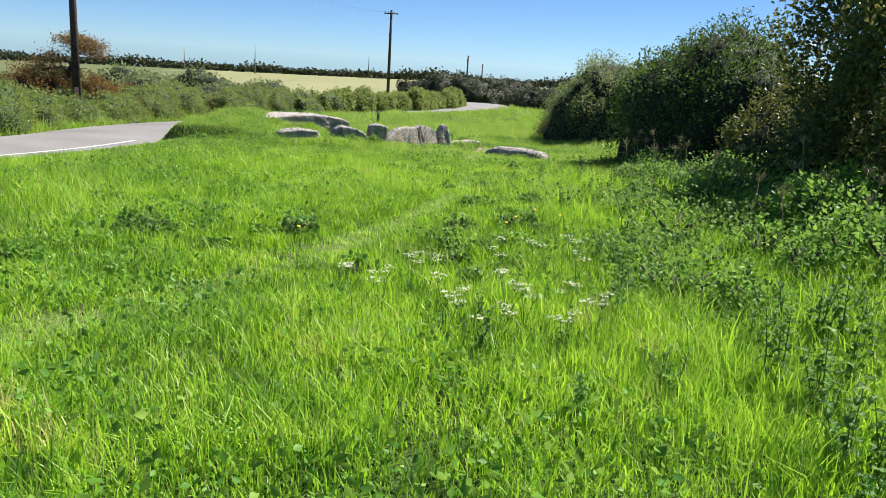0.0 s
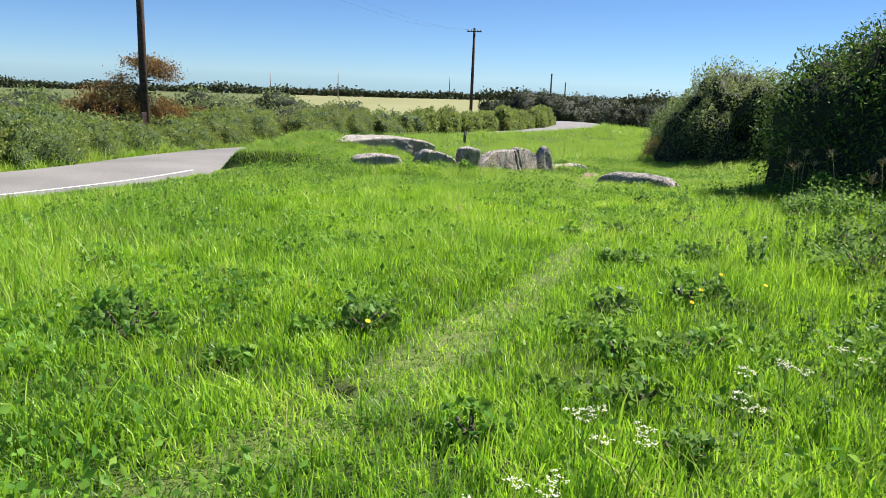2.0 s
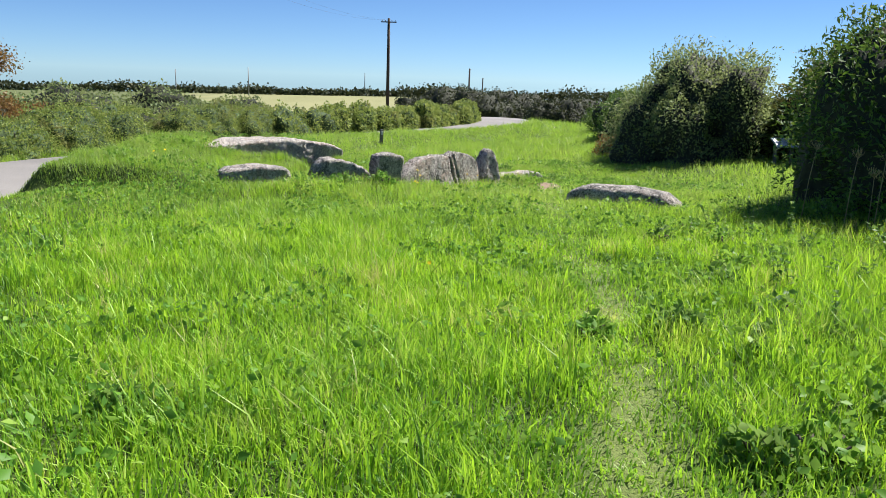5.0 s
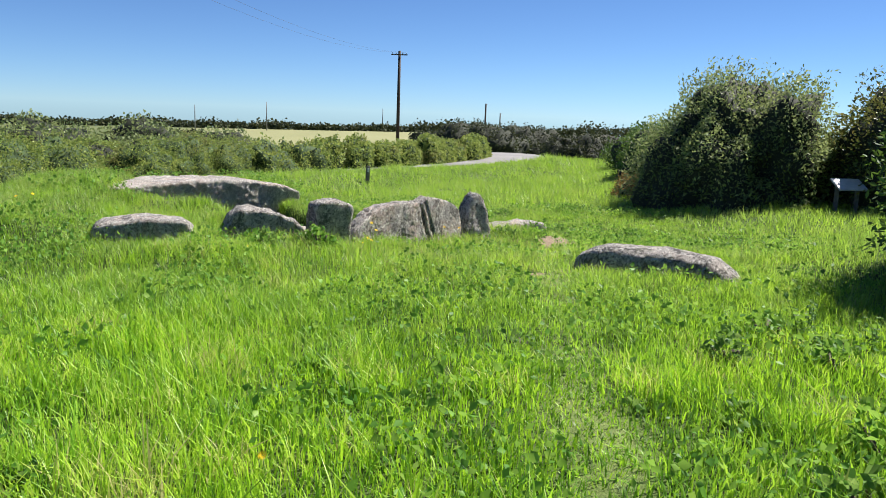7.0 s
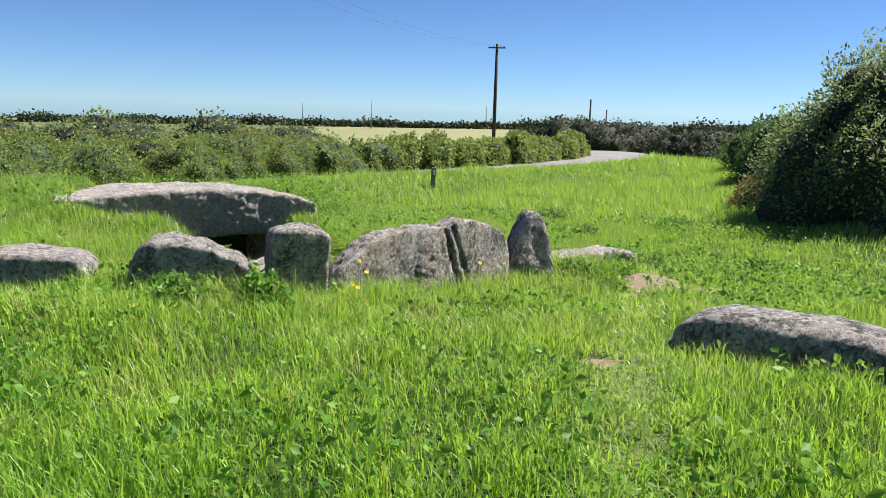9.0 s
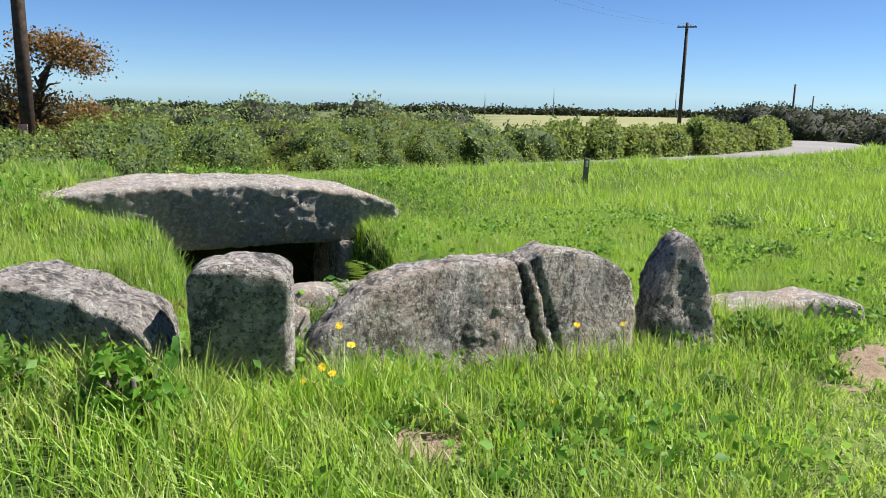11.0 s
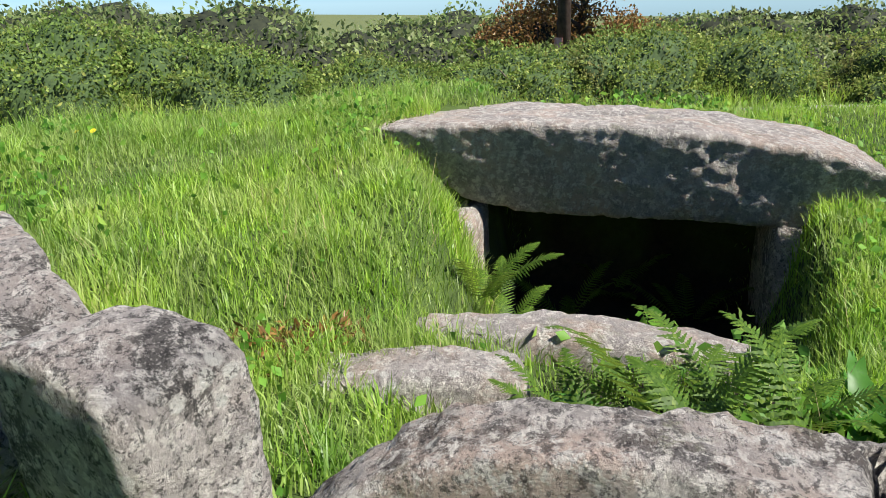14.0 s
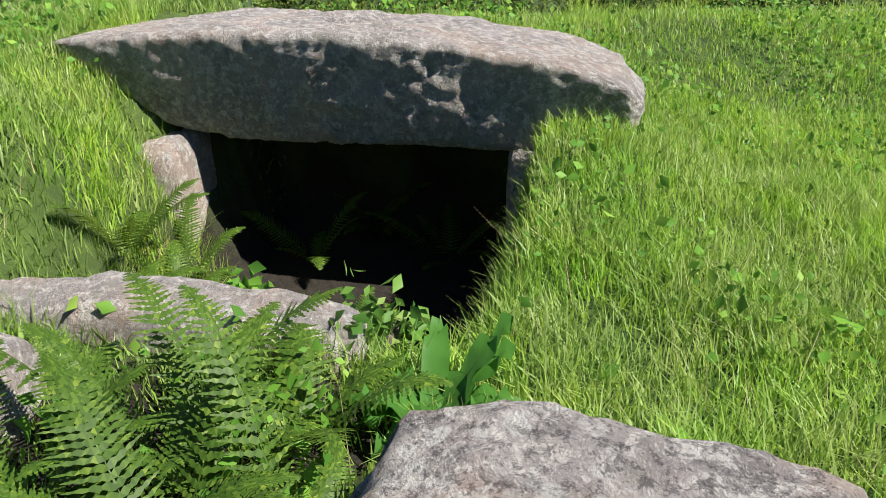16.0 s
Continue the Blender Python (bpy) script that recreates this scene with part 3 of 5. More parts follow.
# ---- poles, wires and post ----
def utility_pole(at, height, radius, arm=True, label="dark creosoted wooden utility pole with a crossarm", plate=False):
    x, y = at
    z = float(land(x, y))
    pole = empty("utility_pole", (x, y, z))
    bm = bmesh.new()
    tube(bm, [(x, y, z - 0.6), (x, y, z + height * 0.5), (x, y, z + height)], [radius, radius * 0.88, radius * 0.72], 12)
    part("shaft", bm, POLE_WOOD, pole)
    if arm:
        bm = bmesh.new()
        box(bm, (1.5, 0.09, 0.1), pose(x, y - radius * 0.8, z + height - 0.35), 0.01)
        crossarm = part("crossarm", bm, POLE_WOOD, pole, smooth=False)
        for k in (-0.62, -0.3, 0.3, 0.62):
            bm = bmesh.new()
            tube(bm, [(x + k, y - radius * 0.8, z + height - 0.31), (x + k, y - radius * 0.8, z + height - 0.22), (x + k, y - radius * 0.8, z + height - 0.16)], [0.012, 0.04, 0.03], 8)
            ob = part("insulator", bm, IRON, crossarm, "grey ceramic insulator")
            ob.matrix_parent_inverse = (pole.matrix_basis @ crossarm.matrix_parent_inverse).inverted()
    else:
        bm = bmesh.new()
        tube(bm, [(x, y, z + height - 0.15), (x + 0.35, y, z + height - 0.1)], [0.03, 0.025], 6)
        part("bracket", bm, IRON, pole)
    if plate:
        bm = bmesh.new()
        box(bm, (0.17, 0.02, 0.46), pose(x + 0.05, y - radius * 1.05, z + 0.95, 0, 0, 35), 0.004)
        part("plate", bm, PLATE, pole, "weathered red and white warning plate", smooth=False)
    return tagged(pole, label, "pole", "utility poles", "thing")


POLE_1, POLE_2, POLE_3, POLE_4 = (-14.4, 29.85), (-7.0, 84.0), (2.4, 150.0), (7.5, 215.0)
utility_pole(POLE_1, 8.6, 0.15, label="dark wooden utility pole with a plate, beside the hedge", plate=True)
utility_pole(POLE_2, 9.3, 0.17)
utility_pole(POLE_3, 9.0, 0.19, arm=False, label="distant dark wooden utility pole beside the lane")
utility_pole(POLE_4, 8.0, 0.2, arm=False, label="far small wooden utility pole")
for mx, my, mh in ((-76, 300, 10.5), (-36, 330, 9), (-103, 300, 9)):
    mast = empty("mast", (mx, my, float(land(mx, my))))
    bm = bmesh.new()
    tube(bm, [(mx, my, float(land(mx, my)) - 0.5), (mx, my, float(land(mx, my)) + mh)], [0.28, 0.12], 6)
    part("shaft", bm, IRON, mast)
    tagged(mast, "thin grey distant mast on the skyline", "mast", "masts on the skyline", "thing")


def wire(a, b, ha, hb, off):
    pts = []
    for k in range(17):
        t = k / 16
        z = (1 - t) * (float(land(*a)) + ha) + t * (float(land(*b)) + hb) - 1.2 * 4 * t * (1 - t)
        pts.append((a[0] + (b[0] - a[0]) * t + off, a[1] + (b[1] - a[1]) * t - 0.12, z))
    bm = bmesh.new()
    tube(bm, pts, [0.005] * 17, 4)
    tagged(part("overhead_wire", bm, WIRE), "thin dark overhead wire between poles", "wire", "overhead wires", "thing")


for off in (-0.6, 0.6):
    wire(POLE_1, POLE_2, 8.45, 9.15, off)


def marker_post(x, y):
    z = float(land(x, y))
    post = empty("marker_post", (x, y, z))
    bm = bmesh.new()
    box(bm, (0.10, 0.10, 0.7), pose(x, y, z + 0.16, 2, 1, 20), 0.012)
    part("shaft", bm, POST_WOOD, post, smooth=False)
    bm = bmesh.new()
    box(bm, (0.05, 0.02, 0.12), pose(x + 0.03, y - 0.075, z + 0.40, 2, 1, 20), 0.004)
    part("reflector", bm, WHITE, post, "small white reflector", smooth=False)
    tagged(post, "short weathered wooden marker post on the verge", "post", kind="thing")


marker_post(-3.15, 33.4)


def lectern(x, y):
    z = float(land(x, y))
    sign = empty("information_board", (x, y, z))
    for k in (-0.2, 0.2):
        bm = bmesh.new()
        box(bm, (0.07, 0.07, 0.75), pose(x + k, y + 0.05, z + 0.2), 0.006)
        part("leg", bm, POST_WOOD, sign, smooth=False)
    bm = bmesh.new()
    box(bm, (0.62, 0.42, 0.03), pose(x, y, z + 0.58, 28, 0, 8), 0.006)
    part("panel", bm, PANEL, sign, "pale printed panel", smooth=False)
    tagged(sign, "small pale information board under the bush", "sign", kind="thing")


lectern(7.3, 27.4)


# ---- foliage ----
def leaves_mesh(name, pos, size, out, aspect=1.8, rng=None):
    """Small folded leaves, one at each place, each of two triangles."""
    n = len(pos)
    d = rng.normal(size=(n, 3)) * 0.8 + out * 0.7
    d /= np.linalg.norm(d, axis=1)[:, None]
    s = np.cross(d, rng.normal(size=(n, 3)))
    s /= np.linalg.norm(s, axis=1)[:, None] + 1e-9
    up = np.cross(d, s)
    L, W = size[:, None], (size / aspect)[:, None]
    a, b = pos - d * L * 0.5, pos + d * L * 0.5
    c, e = pos + s * W * 0.5 + up * W * 0.15, pos - s * W * 0.5 + up * W * 0.15
    verts = np.stack([a, c, b, e], 1).reshape(-1, 3)
    i = np.arange(n)[:, None] * 4
    tris = np.concatenate([i + np.array([[0, 1, 2]]), i + np.array([[0, 2, 3]])], 1).reshape(-1, 3)
    return tri_mesh(name, verts, tris)


def lattice3(ix, iy, iz, seed):
    h = np.sin(ix * 127.1 + iy * 311.7 + iz * 74.7 + seed * 19.19) * 43758.5453
    return h - np.floor(h)


def solid_noise(p, seed):
    """Smooth noise in space, about -1 to 1."""
    i = np.floor(p)
    f = p - i
    f = f * f * (3 - 2 * f)
    total = 0.0
    for a in (0, 1):
        for b in (0, 1):
            for c in (0, 1):
                w = np.abs(1 - a - f[:, 0]) * np.abs(1 - b - f[:, 1]) * np.abs(1 - c - f[:, 2])
                total = total + w * lattice3(i[:, 0] + a, i[:, 1] + b, i[:, 2] + c, seed)
    return 2 * total - 1


def lumpy(d, seed, freq, amount):
    d = np.asarray(d, float)
    return 1 + amount * (solid_noise(d * freq + 3.1, seed) + 0.5 * solid_noise(d * freq * 2.6, seed + 7) + 0.07 * solid_noise(d * freq * 5.5, seed + 9))


def bush(name, label, x, y, rx, ry, h, count, size, leaf, seed, lumps=0.3, freq=1.8, aspect=1.8, group="", twigs=0, inner=0.72, category="bush", skew=(0, 0), core=True, low=0.0):
    """A shrub of many leaves round a lumpy shade-dark hull, on stems from the ground."""
    rng = np.random.default_rng(seed)
    base = float(land(x, y)) - 0.1
    thing = empty(name, (x, y, base))
    d = rng.normal(size=(count, 3))
    d[:, 2] = np.abs(d[:, 2]) * 0.9 - 0.12
    d /= np.linalg.norm(d, axis=1)[:, None]
    rough = lumpy(d, seed, freq, lumps)
    r = (1 - 0.24 * rng.random(count)) * rough + 0.008 * rng.normal(size=count)
    hh = np.maximum(d[:, 2], 0) ** 0.75 * np.sign(d[:, 2] + 1e-9) - 0.06 * (d[:, 2] < 0)
    z = base + h * (low + (1 - low) * hh * r)
    pos = np.column_stack([x + rx * d[:, 0] * r + skew[0] * hh, y + ry * d[:, 1] * r + skew[1] * hh, z])
    keep = pos[:, 2] > land(pos[:, 0], pos[:, 1]) + 0.02
    sizes = size * (0.6 + 0.8 * rng.random(count))
    link("foliage", leaves_mesh("foliage", pos[keep], sizes[keep], d[keep], aspect, rng), leaf, thing, smooth=False)
    # a solid dark hull, added as the shade between the inner leaves
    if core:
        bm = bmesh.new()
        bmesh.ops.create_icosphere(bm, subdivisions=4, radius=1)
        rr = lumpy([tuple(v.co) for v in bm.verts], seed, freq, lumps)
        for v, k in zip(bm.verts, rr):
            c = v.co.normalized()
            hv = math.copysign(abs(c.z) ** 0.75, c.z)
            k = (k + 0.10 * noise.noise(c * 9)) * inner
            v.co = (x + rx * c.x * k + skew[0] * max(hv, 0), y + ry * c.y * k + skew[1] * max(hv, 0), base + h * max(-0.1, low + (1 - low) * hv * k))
        part("heart", bm, HEDGE_SHADE if category == "hedge" else BUSH_SHADE, thing, "dark hull painted as the inner shade")
    for k in range(5):
        bm = bmesh.new()
        ang = k * 1.3 + seed
        tip = (x + skew[0] * 0.7 + rx * 0.5 * math.cos(ang), y + skew[1] * 0.7 + ry * 0.5 * math.sin(ang), base + h * 0.75)
        mid = (x + rx * 0.15 * math.cos(ang + 0.4), y + ry * 0.15 * math.sin(ang + 0.4), base + h * 0.35)
        tube(bm, [(x + 0.05 * math.cos(ang), y + 0.05 * math.sin(ang), base - 0.1), mid, tip], [0.03 + 0.012 * h, 0.02 + 0.008 * h, 0.01], 6)
        part("stem", bm, TWIG, thing)
    return tagged(thing, label, category, group, "thing")


# the bushes on the side away from the road
RIGHT = "bushes along the meadow edge"
bush("thorn_tree", "tall hawthorn with dark leaves and browned tips", 7.9, 12.6, 2.4, 2.2, 4.7, 52000, 0.095, LEAF_THORN, 11, 0.34, 2.2, 1.6, RIGHT, 0, 0.5, "tree", core=False, low=0.12)
bush("gorse_bush", "large rounded dark green gorse bush", 6.5, 19.2, 2.35, 2.3, 3.45, 34000, 0.10, LEAF_GORSE, 12, 0.21, 2.3, 2.8, RIGHT, 0, 0.86)
bush("gorse_bush", "dark gorse and bramble thicket under the thorn", 7.3, 15.4, 1.8, 2.4, 2.1, 17000, 0.09, LEAF_THORN, 13, 0.22, 2.0, 2.0, RIGHT, 0, 0.82)
bush("willow_bush", "spreading grey-green willow bush with twiggy top", 6.0, 30.2, 2.3, 2.5, 3.3, 34000, 0.085, LEAF_WILLOW, 14, 0.30, 2.8, 2.2, RIGHT, 0, 0.84)
bush("willow_bush", "grey-green willow bush merging with gorse", 9.8, 28.6, 2.6, 2.4, 3.3, 20000, 0.09, LEAF_THORN, 15, 0.22, 2.0, 2.0, RIGHT, 0, 0.84)
bush("gorse_bush", "low dark gorse bush beyond the willow", 6.6, 35.0, 1.9, 2.3, 2.2, 14000, 0.10, LEAF_GORSE, 16, 0.22, 2.0, 2.6, RIGHT, 0, 0.84)
bush("gorse_bush", "low dark gorse bush near the lane", 6.9, 40.0, 1.9, 2.6, 2.2, 12000, 0.11, LEAF_GORSE, 17, 0.22, 2.0, 2.6, RIGHT, 0, 0.84)
bush("gorse_bush", "dark gorse bush at the lane's bend", 8.4, 46.0, 2.6, 3.2, 2.2, 9000, 0.13, LEAF_GORSE, 18, 0.25, 2.0, 2.4, RIGHT, 0, 0.84)
bush("gorse_bush", "dark gorse bush at the lane's bend", 10.5, 55.0, 3.2, 3.6, 2.3, 8000, 0.15, LEAF_GORSE, 19, 0.25, 2.0, 2.4, RIGHT, 0, 0.84)
bush("bracken_clump", "clump of dry rusty bracken beside the willow", 4.2, 33.0, 0.5, 0.7, 0.75, 2600, 0.07, LEAF_RUST, 20, 0.35, 2.5, 2.5, "", 0, 0.6, "bracken")

# the hedge beyond the road, in lengths, and the scrub behind it
HEDGE = "hedge lengths beyond the lane"
line = ROAD3
tang = np.gradient(line[:, :2], axis=0)
tang /= np.linalg.norm(tang, axis=1)[:, None]
left = np.column_stack([-tang[:, 1], tang[:, 0]])
walked = np.concatenate([[0], np.cumsum(np.linalg.norm(np.diff(line[:, :2], axis=0), axis=1))])


def beside(dist, off):
    q = [np.interp(dist, walked, line[:, k] + left[:, k] * off) for k in (0, 1)]
    return float(q[0]), float(q[1])


dist, k = 6.0, 0
while dist < 65:
    px, py = beside(dist, (3.0 if dist < 38 else 2.45 if dist < 49 else 2.1) + 0.12 * math.sin(k * 2.1))
    near = dist < 46
    tall = 1.12 + 0.16 * math.sin(k * 1.7) + 0.60 * max(0.0, 1 - abs(dist - 18.5) / 11) + (0.25 if dist > 33 else 0.0)
    bush("hedge", ("dense green bramble and blackthorn hedge on a bank" if near else "trimmed green hedge following the lane"), px, py, 1.1 if near else 0.85, 1.75, tall,
         (17000 if 20 < dist < 42 else 5500), (0.058 if 20 < dist < 42 else 0.085) if near else 0.12, LEAF_HEDGE, 100 + k, 0.26 if near else 0.16, 2.6, 1.7, HEDGE, 0, 0.86, "hedge")
    dist += 2.3 if dist < 36 else 1.8
    k += 1
SCRUB = "scrub behind the hedge"
rng = np.random.default_rng(5)
for k in range(17):
    dist = 10 + k * 2.5
    px, py = beside(dist, 5.8 + 1.6 * rng.random())
    if px > -0.36 * (py - 16.6) - 0.6:
        continue
    bush("scrub_bush", "grey-green scrub bush behind the hedge", px, py, 1.9 + 0.5 * rng.random(), 1.9 + 0.6 * rng.random(), 1.50 + 0.2 * math.sin(k * 1.9) + 0.45 * max(0.0, 1 - abs(dist - 17) / 9), 6200, 0.12,
         LEAF_WILLOW if k % 3 else LEAF_HEDGE, 200 + k, 0.22, 2.0, 1.8, SCRUB, 0, 0.86)
for k in range(13):
    dist = 10 + k * 3.6
    px, py = beside(dist, 11 + 3.0 * rng.random())
    if px > -0.38 * (py - 16.6) - 2.5:
        continue
    bush("scrub_bush", "dull green scrub bush on the slope behind the hedge", px, py, 3.0, 2.8, 1.85 + 0.25 * rng.random(), 5600, 0.15,
         LEAF_WILLOW, 260 + k, 0.22, 2.0, 1.8, SCRUB, 0, 0.86)


def wind_tree(x, y):
    """A wind-bent thorn: a leaning trunk, limbs swept one way, rusty leaf clumps."""
    z = float(land(x, y))
    tree = empty("thorn_tree", (x, y, z))
    bm = bmesh.new()
    tube(bm, [(x, y, z - 0.2), (x + 0.1, y, z + 0.9), (x + 0.35, y + 0.1, z + 1.8), (x + 0.8, y + 0.1, z + 2.6)], [0.14, 0.11, 0.08, 0.04], 8)
    part("trunk", bm, TWIG, tree)
    rng = np.random.default_rng(77)
    spots = []
    for k in range(12):
        t = 0.3 + 0.06 * k
        p0 = Vector((x + 0.25 + 0.3 * t, y, z + 0.6 + 1.7 * t))
        tip = p0 + Vector((0.3 + 0.4 * rng.random(), 0.2 + rng.normal() * 0.2, 0.15 + 0.3 * rng.random()))
        if k % 3 == 0:
            tip = p0 + Vector((-0.6 * rng.random(), rng.normal() * 0.3, 0.2))
        bm = bmesh.new()
        tube(bm, [p0, (p0 + tip) / 2 + Vector((0, 0, 0.1)), tip], [0.045, 0.028, 0.01], 5)
        part("limb", bm, TWIG, tree)
        spots += [tuple(tip), tuple((p0 + tip) / 2)]
    spots = [(x + 0.3 + 0.7 * a, y + 0.5 * a, z + 2.95 + b) for a, b in ((0.0, 0.0), (0.35, 0.08), (0.7, 0.05), (1.05, -0.05), (1.35, -0.2), (0.5, -0.25), (0.9, -0.35), (1.4, -0.5))]
    spots += [(x - 0.2 - 0.4 * a, y - 0.2 * a, z + 2.35 - 0.35 * a) for a in (0, 1, 2, 3)] + [(x - 0.6 + 0.55 * a, y + 0.3 * a, z + 1.1 + 0.25 * (a % 2)) for a in range(5)] + [(x - 0.9 + 0.6 * a, y + 0.2 * a, z + 0.6) for a in range(5)] + [(x - 0.1, y, z + 1.8), (x + 0.5, y + 0.2, z + 1.7)]
    pos = np.concatenate([np.array(s) + rng.normal(size=(420, 3)) * np.array([0.24, 0.24, 0.13]) for s in spots])
    link("crown", leaves_mesh("crown", pos, 0.075 * (0.6 + 0.8 * rng.random(len(pos))), rng.normal(size=pos.shape), 1.6, rng), LEAF_RUST, tree, smooth=False)
    tagged(tree, "wind-bent thorn tree with rusty salt-burnt leaves", "tree", kind="thing")


wind_tree(-15.5, 30.7)
bush("thorn_bush", "salt-burnt rusty thorn scrub beside the pole", -16.5, 30.3, 1.9, 1.4, 2.0, 12000, 0.075, LEAF_RUST, 71, 0.3, 2.3, 1.6, "", 0, 0.7, "bush")
bush("thorn_bush", "low rusty thorn scrub at the pole foot", -14.1, 31.3, 1.6, 1.1, 1.75, 9000, 0.075, LEAF_RUST, 72, 0.3, 2.3, 1.6, "", 0, 0.7, "bush")

# scrub in the dip and round the lane's bend
DIP = "scrub in the dip"
for k, (px, py, r, h) in enumerate(((2.5, 100, 4, 3.6), (-1.5, 118, 4.5, 4.6), (7, 112, 4.5, 4.2), (9.5, 84, 3.0, 2.6), (13, 92, 4, 3.0), (1.0, 130, 5, 4.8), (16, 78, 4, 2.6), (20, 100, 5, 3.4), (-31, 96, 2.6, 2.4), (-6, 128, 4, 3.6), (12, 130, 5, 4.4),
                                    (-48, 60, 6, 2.2), (-44, 44, 5, 2.2), (-30, 36, 4, 2.0), (-34, 22, 4, 2.2), (-27, 12, 4, 2.2), (20, 66, 4, 2.4), (24, 50, 5, 2.6), (15, 36, 4, 2.9), (13, 20, 3, 3.0), (12, 8, 3, 3.0))):
    bush("scrub_bush", "dark scrub bush in the dip beyond the hedge", px, py, r, r * 1.1, h, 4200, 0.10 + 0.0016 * py, FAR_LEAF if py > 60 else LEAF_WILLOW, 300 + k, 0.25, 2.2, 1.6, DIP, 0, 0.88)


def skyline():
    """Far hedgerow and trees beyond the barley."""
    rng = np.random.default_rng(9)
    chunks = []
    x = -330.0
    while x < 260:
        y = 327 + 6 * math.sin(x * 0.03)
        n = value_noise(np.array([x]), np.array([0.0]), 0.06, 4)[0]
        h = 1.6 + 3.4 * max(0, n - 0.42) * 2 + rng.random() * 0.7
        w = 3.0 + h * 0.7
        m = int(60 + 25 * h)
        d = rng.normal(size=(m, 3)) * np.array([0.42, 0.42, 0.30])
        chunks.append(np.column_stack([x + d[:, 0] * w, y + d[:, 1] * w, float(land(x, y)) + h * (0.5 + d[:, 2])]))
        x += w * 0.55
    pos = np.concatenate(chunks)
    me = leaves_mesh("skyline", pos, 1.2 * (0.6 + 0.8 * rng.random(len(pos))), rng.normal(size=pos.shape), 1.4, rng)
    tagged(link("far_hedgerow", me, FAR_LEAF, smooth=False), "dark distant hedgerow and trees along the skyline", "hedgerow", kind="stuff")


skyline()


# ---- ferns, docks, weeds and flowers ----
def frond(verts, tris, length, lift, droop, turn, wide, pairs, rng):
    """An arching frond with paired, toothed leaflets."""
    def at(t):
        r = length * (t * (1 - 0.18 * t))
        zz = length * (lift * t - droop * t * t)
        return np.array([r * math.cos(turn), r * math.sin(turn), zz])
    side = np.array([-math.sin(turn), math.cos(turn), 0.0])
    def tri(a, b, c):
        i = len(verts)
        verts.extend((a, b, c))
        tris.append((i, i + 1, i + 2))
    for k in range(10):
        a, b = at(k / 10), at((k + 1) / 10)
        w = side * 0.005 * (1 - k / 11)
        tri(a - w, a + w, b)
    for k in range(pairs):
        t = 0.12 + 0.87 * k / pairs
        p, fwd = at(t), at(min(1, t + 0.04)) - at(t - 0.01)
        fwd /= np.linalg.norm(fwd)
        reach = wide * math.sin(math.pi * (0.12 + 0.86 * t) ** 0.75) * (0.9 + 0.2 * rng.random())
        up = np.cross(fwd, side)
        for s in (-1, 1):
            d = side * s * 0.93 + fwd * 0.36 + up * (0.10 * rng.normal() - 0.12)
            teeth = 8
            row = []
            for j in range(teeth + 1):
                w = (0.0075 + 0.005 * length) * (1 - j / teeth) ** 0.7 * (1.35 if j % 2 else 0.65) + 0.0006
                q = p + d * reach * j / teeth + up * (-0.05 * reach * (j / teeth) ** 2)
                row.append((q + fwd * w, q - fwd * w))
            for (a0, a1), (b0, b1) in zip(row, row[1:]):
                tri(a0, b0, b1)
                tri(a0, b1, a1)


def frond_mesh(seed, length=0.60, lift=1.35, droop=0.75, wide=0.10, pairs=17):
    rng = np.random.default_rng(seed)
    verts, tris = [], []
    frond(verts, tris, length, lift, droop, 0.0, wide, pairs, rng)
    me = tri_mesh("frond", np.array(verts), np.array(tris))
    me.materials.append(FERN)
    return me


frond_meshes = [frond_mesh(k, (0.62, 0.72, 0.82, 0.55, 0.66, 0.76)[k], (1.5, 1.15, 1.7, 0.85, 1.0, 1.4)[k], (0.85, 0.7, 0.9, 0.5, 0.75, 0.7)[k], 0.105 + 0.006 * k, 25 + k) for k in range(6)]


def fern(kind, x, y, z, turn, scale):
    """A crown of arching fronds."""
    rng = random.Random(kind * 31 + int(turn))
    plant = empty("fern", (x, y, z))
    count = (9, 7, 6)[kind]
    for k in range(count):
        ob = new("frond", frond_meshes[rng.randrange(6)])
        ob.parent = plant
        ob.rotation_euler = (rng.uniform(-0.2, 0.2), rng.uniform(-0.15, 0.15), radians(turn) + 6.2832 * k / count + rng.uniform(-0.3, 0.3))
        ob.scale = [scale * (1.0, 0.9, 0.75)[kind] * rng.uniform(0.85, 1.15)] * 3
    tagged(plant, "green fern with arching toothed fronds", "fern", "ferns in the entrance", "thing")


